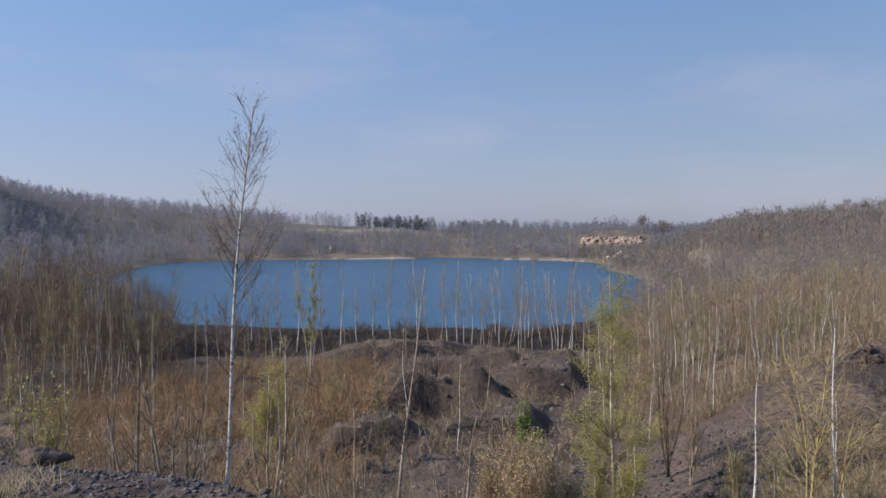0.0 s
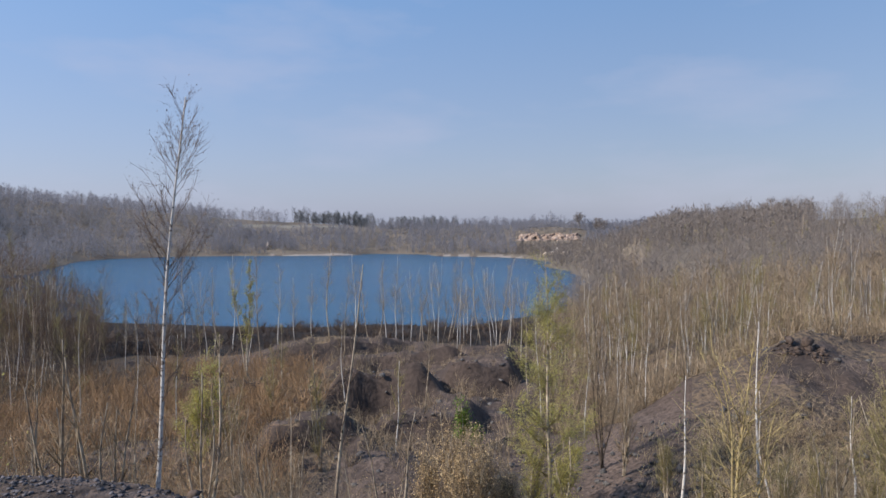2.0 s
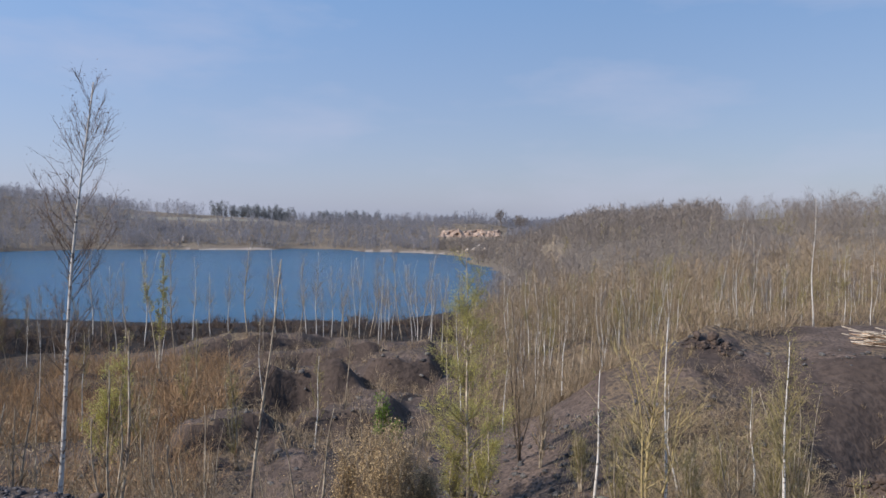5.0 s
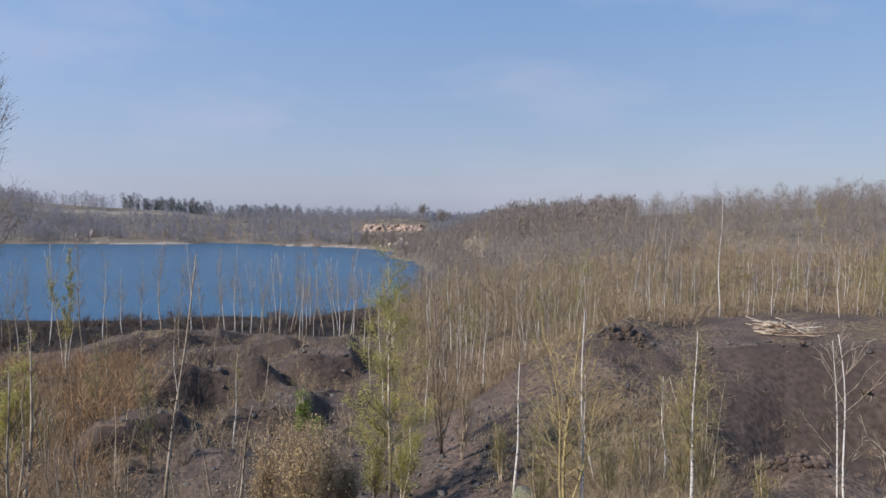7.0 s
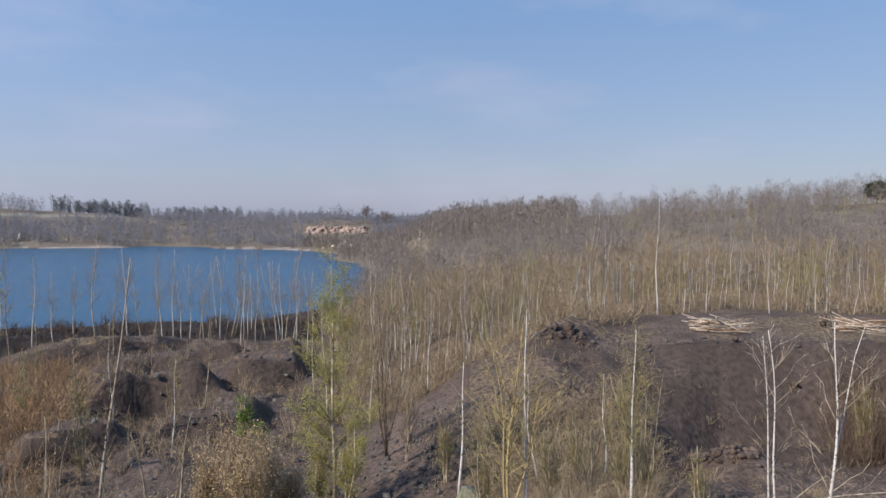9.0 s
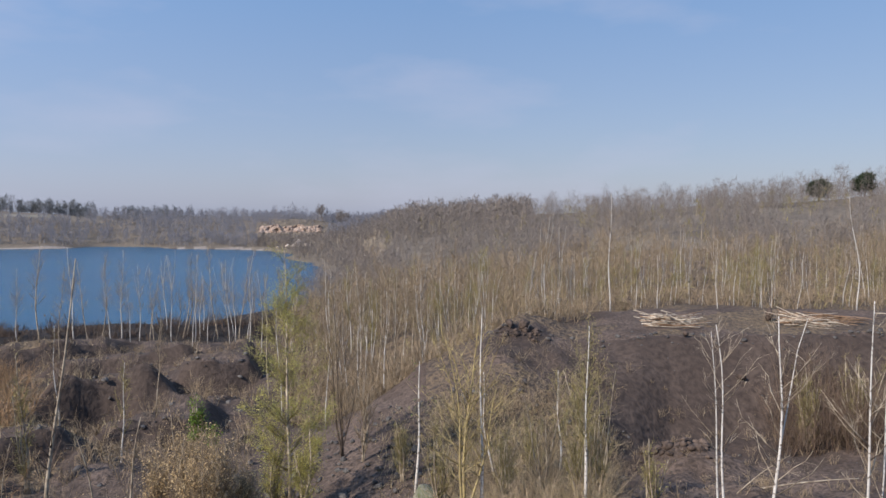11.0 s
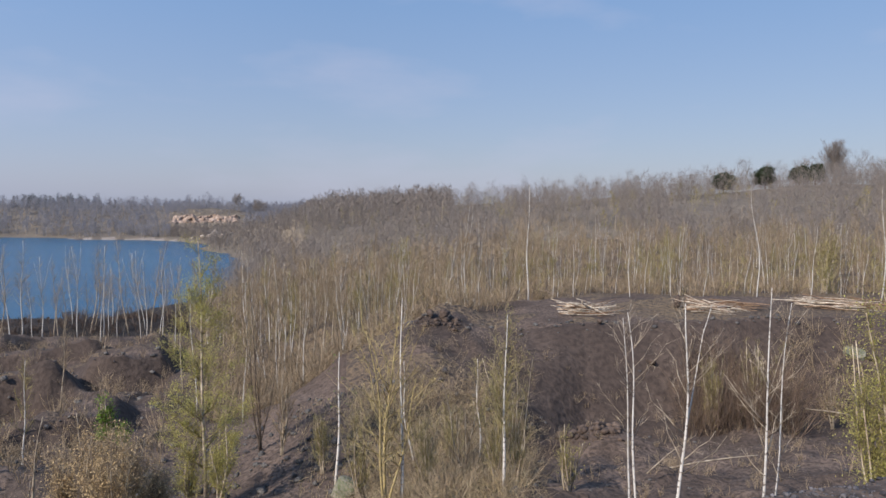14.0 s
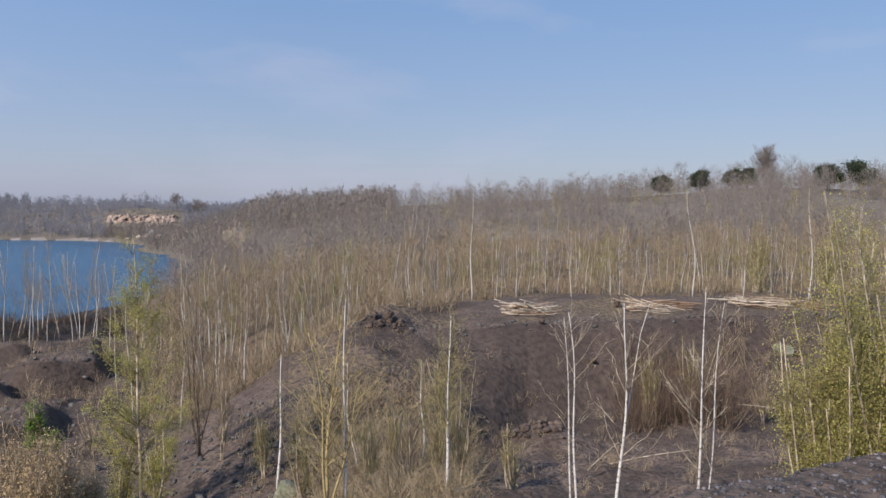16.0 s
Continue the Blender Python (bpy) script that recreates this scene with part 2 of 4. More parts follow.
def ground(x, y):
    x, y = np.asarray(x, float), np.asarray(y, float)
    r = np.hypot(x, y) + 1e-6
    b = np.degrees(np.arctan2(x, y))
    # the gravel crest lies nearer or farther round the standing place
    crest = np.interp(b, [-180, -60, -32, -25, -17, -11, -4, 48, 57, 63, 69, 90, 180], [30, 9, 7.4, 6.5, 5.7, 5.1, 4.6, 4.6, 5.3, 6.0, 7.0, 9, 30])
    rr = np.where(r < crest, r * 4.5 / crest, 4.5 + (r - crest) * (1 + (crest - 4.5) / 40))
    heap = np.interp(rr, [0, 2, 4.5, 5.2, 7, 12, 20], [20.4, 20.3, 20.0, 19.7, 18.6, 15.4, 12.2])
    # towards the lake
    low = np.interp(r, [20, 30, 42, 60, 80, 105, 130, 150, 2000], [12.2, 9.9, 8.6, 6.6, 4.4, 2.8, 1.8, 1.6, 1.6])
    # towards the terrace and the wooded hill
    edge = np.interp(b, [12, 22, 31, 40, 51, 62, 90], [33, 40, 48, 49.5, 52, 60, 64])
    top = np.interp(b, [12, 22, 31, 36, 40, 70], [9.7, 11.5, 14.2, 13.7, 14.0, 14.5])
    foot = np.interp(b, [12, 22, 35, 39, 43, 60, 90], [25, 27, 30, 36, 43, 50, 52])
    floor = np.interp(b, [12, 34, 40, 90], [10.6, 10.2, 9.2, 9.1])
    back = np.interp(b, [15, 28, 42, 90], [7.0, 8.5, 13.2, 14.0])
    rise = np.interp(b, [-40, -31, -21, -12, 0, 14, 24, 40, 51, 62, 90, 180], [54, 51, 38, 26, 17, 16, 18, 24, 27, 29, 29, 29])
    face = between(r, foot, edge)
    right = heap * 0 + np.where(r < foot, 12.2 + (floor - 12.2) * between(r, 18, foot), floor + (top - floor) * (0.15 * face + 0.85 * np.clip((r - foot) / (edge - foot), 0, 1)))
    flat = np.interp(b, [12, 30, 38, 90], [1.0, 3.0, 12.0, 14.0])
    right = np.where(r > edge + flat, top + (back - top) * between(r, edge + flat, edge + flat + 14), np.where(r > edge, top + 0.015 * (r - edge), right))
    right = right + (rise - right) * between(r, 95, 285) * (r > 95)
    w = between(b, 11, 24)
    z = low * (1 - w) + right * w
    z = np.where(rr < 20, heap + (z - heap) * between(rr, 15, 20), z)
    # beyond the lake
    s = lake_side(x, y)
    hillward = 1 - between(b, -24, -15)
    far = 1.2 + (rise - 1.2) * (between(s, 0, 130) * (1 - hillward) + hillward * between(r, 300, 560) * between(s, 0, 150)) - 14 * between(r, 640, 1500)
    z = z + (far - z) * between(r, 170, 300) * (1 - w)
    # behind the standing place the heap's top goes on
    behind = between(np.abs(b - 18), 95, 130)
    z = z + (20.4 + 6 * between(r, 60, 300) - z) * behind
    # spoil mounds on the pit floor and the bank along the water
    for mb, mr, mh, mw in ((9.0, 80, 2.2, 9), (-0.5, 104, 1.7, 7), (-7.5, 100, 1.2, 9), (4.5, 106, 1.2, 7), (44.5, 37, 1.7, 2.6), (38.0, 34, 0.8, 3), (11.8, 520, 5, 24), (14.6, 516, 5, 24)):
        d2 = (x - mr * math.sin(radians(mb))) ** 2 + (y - mr * math.cos(radians(mb))) ** 2
        z = z + mh * np.exp(-d2 / (mw * mw))
    z = z + 1.6 * np.exp(-((r - 124) / 5.0) ** 2) * between(b, -30, -24) * (1 - between(b, 8, 14))
    level = w * between(b, 32, 40) * between(r, edge - 1, edge + 2) * (1 - between(r, 70, 85))
    bare = w * between(b, 38, 41) * between(r, foot - 3, foot) * (1 - between(r, edge, edge + 2))
    ramp = between(b, 4, 10) * (1 - between(b, 26, 32)) * (1 - between(r, 40, 50))
    rough = (1 - 0.6 * ramp) * between(rr, 4.0, 14) * (1 - 0.5 * between(r, 60, 140)) * (1 - 0.7 * level) * (1 - 0.8 * bare)
    z = z + 4.5 * between(-b, 21.5, 27) * between(r, 80, 120) * (1 - between(r, 190, 260)) * (1 - behind)
    gully = (1 - w) * between(r, 34, 46) * (1 - between(r, 100, 115)) * between(b, -14, -6)
    z = z + gully * (0.9 * value_noise(x / 9 + 2, y / 7) + 0.5 * value_noise(x / 2.2, y / 3.1) + 0.55 * np.abs(value_noise(x / 1.3 + 5, y / 1.9)))
    # low scarps dug into the pit floor, each with a steep side painted dark as shade and a long flat back
    for sb, half, sr, sh in ((0.0, 5.0, 61, 2.4), (-6.0, 4.5, 43, 1.3), (7.8, 3.6, 69, 2.2), (-13.0, 6.0, 72, 1.6), (3.5, 5.0, 50, 1.1), (1.5, 6.5, 84, 1.7), (-4.0, 6.0, 96, 1.4)):
        lip = sr + 5.0 * value_noise(x / 8.0 + sr, y / 14.0) + 1.6 * value_noise(x / 2.6, y / 5.0 + sr)
        wide = 1 - between(np.abs(b - sb), half * 0.6, half)
        cut = between(r, lip - 1.3, lip + 0.3)
        z = z + wide * sh * (cut * (1 - between(r, lip + 3, lip + 16)) - 0.5 * (1 - cut) * between(r, lip - 12, lip - 1.3))
    z = z + rough * (1.5 * value_noise(x / 7.0, y / 7.0) + 0.8 * value_noise(x / 2.6 + 9, y / 2.6) + 0.42 * np.abs(value_noise(x / 1.1, y / 1.1 + 4)) + 0.2 * value_noise(x / 0.5, y / 0.5))
    z = z + 0.10 * value_noise(x / 0.9, y / 0.9) + 0.05 * value_noise(x / 0.3, y / 0.3)
    z = z + between(r, 150, 260) * (5 - 3.6 * between(r, 480, 580)) * value_noise(x / 45, y / 45)
    shore = 0.05 + 0.16 * s
    return np.where(s < 0, np.maximum(0.16 * s - 0.1, -3), np.minimum(z, np.maximum(shore, 0.05)) * (s < 30) + z * (s >= 30))


def spot(b, r, sink=0.0):
    x, y = r * math.sin(radians(b)), r * math.cos(radians(b))
    return Vector((x, y, float(ground(x, y)) - sink))


def build_ground():
    bs = np.concatenate([np.arange(-180, -48, 3.0), np.arange(-48, 82, 0.3), np.arange(82, 180, 3.0)])
    rs = np.concatenate([[0.0], np.geomspace(0.8, 4.2, 12), np.geomspace(4.5, 160, 300), np.geomspace(164, 900, 90), [1300, 2000, 3200, 4800]])
    B, R = np.meshgrid(np.radians(bs), rs)
    X, Y = R * np.sin(B), R * np.cos(B)
    Z = ground(X, Y)
    v = np.stack([X, Y, Z], -1).reshape(-1, 3)
    nb, nr = len(bs), len(rs)
    i, j = np.meshgrid(np.arange(nr - 1), np.arange(nb), indexing="ij")
    jj = (j + 1) % nb
    f = np.stack([i * nb + j, i * nb + jj, (i + 1) * nb + jj, (i + 1) * nb + j], -1).reshape(-1, 4)
    c = v[f].mean(1)
    r = np.hypot(c[:, 0], c[:, 1])
    b = np.degrees(np.arctan2(c[:, 0], c[:, 1]))
    s = lake_side(c[:, 0], c[:, 1])
    patch = value_noise(c[:, 0] / 9, c[:, 1] / 9) + 0.5 * value_noise(c[:, 0] / 2.5, c[:, 1] / 2.5)
    mat = np.zeros(len(f), int)
    foot = np.interp(b, [12, 22, 35, 39, 43, 60, 90], [25, 27, 30, 36, 43, 50, 52])
    edge = np.interp(b, [12, 22, 31, 40, 51, 62, 90], [33, 40, 48, 49.5, 52, 60, 64])
    mat[(b < 12) & (r > 30) & (r < 112) & (patch + np.interp(b, [-40, -6, 12], [0.45, -0.02, -0.22]) > 0)] = 1
    mat[(b > 24) & (b < 38) & (r > 20) & (patch > 0.05)] = 1

    mat[(r > 58) & (b > 12) & (patch > -0.15) & ((b < 36) | (r > 80))] = 1
    mat[(r > edge + 0.5) & (r < 78) & (b > 34) & (patch > -0.25)] = 1
    mat[(b > 37.2 + 1.5 * patch) & (b < 72) & (r > foot - 5 + 3 * patch) & (r < edge + 0.2)] = 6
    mat[(b > 28) & (b < 34) & (r > 43 + 3 * patch) & (r < edge + 1.0)] = 6
    mat[(b > -34) & (b < -19) & (r > 10) & (r < 44 + 8 * patch) & (patch > -0.3)] = 6
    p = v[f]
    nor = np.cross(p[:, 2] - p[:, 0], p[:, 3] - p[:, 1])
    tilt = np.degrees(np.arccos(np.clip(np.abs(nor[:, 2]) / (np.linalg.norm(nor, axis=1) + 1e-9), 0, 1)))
    # steep pit sides take the dark shale, so shade is in their colour
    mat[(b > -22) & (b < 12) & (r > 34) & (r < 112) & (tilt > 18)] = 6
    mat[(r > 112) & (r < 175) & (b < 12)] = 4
    mat[(r > 150) & (s > 0) & ~((b < 12) & (r < 175))] = 2
    mat[(s > -2) & (s < 5 + 8 * patch) & (r > 200) & (b > -9) & (b < 11.0)] = 5
    mat[(r > 598) & (r < 612) & (b > -12.5) & (b < -3)] = 3
    ob = new("ground", mesh_from("ground", v, f, [SHALE, LITTER, MEADOW, FIELD, BANK, SHORE, FRESH_AND_SHADED_SHALE], mat, smooth=True))
    tagged(ob, "dark shale spoil, leaf litter and rough grass round a flooded quarry", "ground", kind="structure")


def build_lake():
    v, f, n, m = [], [], 40, 12
    for i in range(n):
        y = LAKE_Y + LAKE_B * 1.25 * (2 * i / (n - 1) - 1)
        middle, half = lake_span(y)
        v += [(middle + half * 1.2 * (2 * j / (m - 1) - 1), y, 0.0) for j in range(m)]
    for i in range(n - 1):
        for j in range(m - 1):
            f.append((i * m + j, i * m + j + 1, (i + 1) * m + j + 1, (i + 1) * m + j))
    ob = new("water", mesh_from("water", v, f, WATER, smooth=True))
    tagged(ob, "calm deep blue quarry lake with faint ripples", "lake", kind="structure")


build_ground()
build_lake()


# ---- trees ----
def frames_of(d):
    d = d / (np.linalg.norm(d, axis=-1, keepdims=True) + 1e-9)
    up = np.where(np.abs(d[..., 2:3]) > 0.9, np.array([1.0, 0, 0]), np.array([0, 0, 1.0]))
    a = np.cross(d, up)
    a /= np.linalg.norm(a, axis=-1, keepdims=True) + 1e-9
    return d, a, np.cross(d, a)


def tube(points, radii, sides):
    p = np.asarray(points, float)
    d = np.gradient(p, axis=0)
    _, a, c = frames_of(d)
    ang = np.arange(sides) * 2 * math.pi / sides
    ring = a[:, None] * np.cos(ang)[None, :, None] + c[:, None] * np.sin(ang)[None, :, None]
    v = (p[:, None] + ring * np.asarray(radii)[:, None, None]).reshape(-1, 3)
    n = len(p)
    i, j = np.meshgrid(np.arange(n - 1), np.arange(sides), indexing="ij")
    k = (j + 1) % sides
    q = np.stack([i * sides + j, i * sides + k, (i + 1) * sides + k, (i + 1) * sides + j], -1).reshape(-1, 4)
    f = np.concatenate([q[:, [0, 1, 2]], q[:, [0, 2, 3]]])
    caps = [(0, j + 1, j) for j in range(1, sides - 1)] + [((n - 1) * sides, (n - 1) * sides + j, (n - 1) * sides + j + 1) for j in range(1, sides - 1)]
    return v, np.concatenate([f, np.array(caps)])


def blades(rng, base, way, length, width):
    """Slim tapering twigs or grass blades."""
    d, a, c = frames_of(way)
    th = rng.uniform(0, 2 * math.pi, len(base))[:, None]
    side = a * np.cos(th) + c * np.sin(th)
    length, width = np.broadcast_to(length, len(base))[:, None], np.broadcast_to(width, len(base))[:, None]
    v = np.stack([base - side * width * 0.5, base + side * width * 0.5, base + d * length], 1).reshape(-1, 3)
    return v, np.arange(len(v)).reshape(-1, 3)


def whips(rng, base, way, curl, length, width):
    """Thin stems that bend on the way up."""
    n = len(base)
    d, a, c = frames_of(way)
    d2, _, _ = frames_of(way + curl)
    th = rng.uniform(0, 2 * math.pi, n)[:, None]
    side = a * np.cos(th) + c * np.sin(th)
    length, width = np.broadcast_to(length, n)[:, None], np.broadcast_to(width, n)[:, None]
    mid = base + d * length * 0.5
    v = np.stack([base - side * width * 0.5, base + side * width * 0.5, mid + side * width * 0.38, mid - side * width * 0.38, mid + d2 * length * 0.5], 1).reshape(-1, 3)
    k = np.arange(n)[:, None] * 5
    return v, np.concatenate([k + [0, 1, 2], k + [0, 2, 3], k + [3, 2, 4]])


def leaves_at(rng, at, size):
    """Small pointed leaves, two triangles each, turned every way."""
    n = len(at)
    d = rng.normal(size=(n, 3))
    d[:, 2] -= 0.3
    d, a, c = frames_of(d)
    s = (size * rng.uniform(0.6, 1.3, n))[:, None]
    v = np.stack([at, at + d * s * 0.5 + a * s * 0.36, at + d * s, at + d * s * 0.5 - a * s * 0.36], 1).reshape(-1, 3)
    k = np.arange(n)[:, None] * 4
    return v, np.concatenate([k + [0, 1, 2], k + [0, 2, 3]])


def tree_shape(rng, h, r0, lean=(0, 0), limbs=24, start=0.3, spread=1.6, rise=1.2, twigs=10, twig_len=0.45,
               twig_w=0.012, leaves=0, leaf=0.06, fork=0, bend=0.15, stems=1, sides=6, droop=0.0, full=0.5, thin=0.42, split=False):
    """A young tree: trunk, limbs with twigs, leaves. Returns three vertex and face arrays."""
    trunks, crown, tips, limb_list = [], [], [], []
    for k in range(stems):
        hh = h * (1 if k == 0 else rng.uniform(0.6, 0.95))
        n = 12
        t = np.linspace(0, 1, n)
        off = np.array([lean[0], lean[1]]) + (rng.normal(size=2) * 0.10 * hh if k or stems > 1 else 0)
        ph = rng.uniform(0, 6.28, 4)
        wob = bend * np.stack([np.sin(3.1 * t + ph[0]) + 0.5 * np.sin(8 * t + ph[1]), np.sin(3.4 * t + ph[2]) + 0.5 * np.sin(7 * t + ph[3])], -1)
        wob -= wob[0]
        xy = wob + off[None] * (t ** 1.1)[:, None]
        if k:
            xy += rng.normal(size=2) * 0.05 + off[None] * 0.03
        sp = np.concatenate([xy, (hh * t)[:, None]], 1)
        sp[0, 2] -= 0.25
        rad = r0 * (1 if k == 0 else 0.75) * (1 - 0.86 * t ** 0.9) + 0.004
        rad[0] *= 1.25
        trunks.append(tube(sp, rad, sides))
        nl = max(2, int(limbs * (1 if k == 0 else 0.6)))
        ss = np.clip(start + (1 - start) * rng.uniform(0, 0.97, nl) ** 0.9, 0, 0.97)
        if fork:
            ss[:fork] = rng.uniform(0.45, 0.62, fork)
        for i, s in enumerate(ss):
            big = i < fork
            p0 = np.array([np.interp(s, t, sp[:, c]) for c in range(3)])
            az = i * 2.4 + rng.uniform(-0.5, 0.5)
            u = (s - start) / (1 - start + 1e-6)
            ln = (0.42 * hh if big else spread * (full + (1 - full) * (1 - u)) * (0.5 if s < start + 0.03 else 1) * rng.uniform(0.55, 1.15) * (1.15 - 0.65 * max(u - 0.55, 0) / 0.45))
            el = rise * (0.75 + 0.5 * u)
            d0 = np.array([math.cos(az) * (0.5 if big else 1), math.sin(az) * (0.5 if big else 1), el * (1.6 if big else 1)])
            d0 /= np.linalg.norm(d0)
            q = np.linspace(0, 1, 5)[:, None]
            lp = p0 + d0 * ln * q + np.array([0, 0, 1]) * (0.18 - droop) * ln * q * q + rng.normal(size=(5, 3)) * 0.035 * ln * q
            r1 = np.interp(s, t, rad) * (0.7 if big else thin)
            mark = len(crown)
            (trunks if big else crown).append(tube(lp, r1 * (1 - 0.8 * q[:, 0]) + 0.002, 3 if not big else 5))
            m = max(1, int(twigs * ln / spread * rng.uniform(0.7, 1.3)))
            qq = rng.uniform(0.2, 1.0, m)
            base = np.stack([np.interp(qq, q[:, 0], lp[:, c]) for c in range(3)], -1)
            way = d0 * 0.8 + rng.normal(size=(m, 3)) * 0.55 + np.array([0, 0, 0.45 - 1.2 * droop])
            tl = twig_len * rng.uniform(0.5, 1.4, m) * (1.15 - 0.4 * qq)
            crown.append(blades(rng, base, way, tl, twig_w))
            wn_ = way / np.linalg.norm(way, axis=1, keepdims=True)
            tips += [base + wn_ * tl[:, None] * z for z in (0.45, 0.95)]
            # finer spray on the twigs
            b2 = base + wn_ * tl[:, None] * 0.5
            crown.append(blades(rng, b2, way + rng.normal(size=(m, 3)) * 0.8, tl * 0.6, twig_w * 0.75))
            if split and not big:
                limb_list.append((crown[mark], joined(crown[mark + 1:])))
                del crown[mark:]
    tips = np.concatenate(tips)
    lv = (np.zeros((0, 3)), np.zeros((0, 3), int))
    if leaves:
        pick = tips[rng.integers(0, len(tips), leaves)] + rng.normal(size=(leaves, 3)) * 0.09
        lv = leaves_at(rng, pick, leaf)
    return joined(trunks), (limb_list, joined(crown)) if split else joined(crown), lv


def plant(name, shape, where, label, category, mats=(None, None, None), group="", turn=0.0):
    root = new(name)
    root.empty_display_size = 0.3
    root.matrix_basis = Matrix.Translation(where) @ pose(0, 0, 0, 0, 0, turn)
    tagged(root, label, category, group)
    for nm, geo, m in zip(("trunk", "crown", "foliage"), shape, mats):
        if isinstance(geo[0], list):
            for limb, twig in geo[0]:
                ob = part("limb", *limb, m, root, smooth=True)
                part("twig_spray", *twig, m, ob)["kind"] = "stuff"
            geo = geo[1]
        v, f = geo
        if len(f):
            part(nm, v, f, m, root, smooth=nm == "trunk")
    return root


def height_to(b, r, slope):
    """Height of a thing on the ground at that place whose top stands at that slope seen from the eye's height."""
    return EYE + r * slope - spot(b, r).z


def sideways(b, amount, back=0.0):
    """A lean of that many metres across the line of sight."""
    a = radians(b)
    return (amount * math.cos(a) + back * math.sin(a), -amount * math.sin(a) + back * math.cos(a))


def rand(seed):
    return np.random.default_rng(seed)


# the tall birch on the near slope
b, r = -17.5, 15.0
h = height_to(b, r, 0.164)
plant("birch_tree", tree_shape(rand(1), h, 0.054, sideways(b, 0.74), limbs=70, start=0.22, spread=1.25, rise=1.25, twigs=22, twig_len=0.34, twig_w=0.0075, leaves=1400, leaf=0.034, bend=0.06, sides=8, full=0.72, thin=0.22, split=True),
      spot(b, r), "tall slender white birch with bare dark twigs", "tree", (BARK, SHADE_TWIG, SHADE_TWIG))
# the thinner dark birch beside it
b, r = -4.2, 16.0
plant("birch_tree", tree_shape(rand(2), height_to(b, r, -0.058), 0.048, sideways(b, 0.95), limbs=26, start=0.3, spread=0.6, rise=1.3, twigs=6, twig_len=0.25, twig_w=0.009, leaves=120, leaf=0.04, bend=0.07, sides=7, split=True),
      spot(b, r), "thin leaning birch with grey patched bark", "tree", (GREY_BARK, DARK_TWIG, DARK_TWIG))
# the birch in fresh leaf on the slope
b, r = 13.3, 29.0
plant("birch_tree", tree_shape(rand(3), height_to(b, r, -0.05), 0.085, sideways(b, 0.0), limbs=70, start=0.04, spread=2.0, rise=0.8, twigs=16, twig_len=0.6, twig_w=0.013, leaves=24000, leaf=0.054, bend=0.1, full=0.35, split=True),
      spot(b, r), "young birch in fresh yellow-green leaf", "tree", (GREY_BARK, OLIVE_TWIG, YOUNG_LEAF))
# bare many-stemmed goat willow beside it
b, r = 17.3, 35.0
plant("willow_shrub", tree_shape(rand(4), height_to(b, r, -0.11), 0.04, (0, 0), limbs=34, start=0.15, spread=1.3, rise=1.8, twigs=12, twig_len=0.6, twig_w=0.018, stems=6, bend=0.12),
      spot(b, r), "bare brown many-stemmed willow shrub", "shrub", (DARK_BARK, TWIG, None))
# snapped pole of a birch on the bare slope
b, r = 23.3, 29.0
plant("birch_tree", tree_shape(rand(5), height_to(b, r, -0.205), 0.06, sideways(b, 0.02), limbs=8, start=0.55, spread=0.7, rise=1.0, twigs=6, twig_w=0.014, bend=0.05, leaves=60, leaf=0.07),
      spot(b, r), "small thin white birch with few twigs", "tree", (BARK, TWIG, GREEN_LEAF))
# the lichen-yellow tree and the white birch that grows through it
b, r = 27.4, 24.0
plant("lichened_tree", tree_shape(rand(6), height_to(b, r, -0.16), 0.07, sideways(b, 0.55), limbs=34, start=0.25, spread=2.1, rise=0.75, twigs=12, twig_len=0.55, twig_w=0.018, stems=3, fork=2, thin=0.5, split=True, bend=0.12, leaves=200, leaf=0.05),
      spot(b, r), "bare tree covered in yellow lichen, with spreading limbs", "tree", (LICHEN_BARK, LICHEN_BARK, OLIVE_TWIG))
b, r = 28.7, 24.6
plant("birch_tree", tree_shape(rand(7), height_to(b, r, -0.13), 0.06, sideways(b, -0.1), limbs=16, start=0.45, spread=0.7, rise=1.3, twigs=8, twig_w=0.014, bend=0.06),
      spot(b, r), "thin white birch beside a lichened tree", "tree", (BARK, TWIG, None))
# the birch with olive buds on the spur
b, r = 36.9, 25.0
plant("birch_tree", tree_shape(rand(8), height_to(b, r, -0.15), 0.058, sideways(b, 0.05), limbs=40, start=0.28, spread=1.2, rise=1.7, twigs=12, twig_len=0.6, twig_w=0.014, bend=0.05, leaves=900, leaf=0.06, split=True),
      spot(b, r), "white birch with a haze of olive budding twigs", "tree", (BARK, OLIVE_TWIG, OLIVE_TWIG))
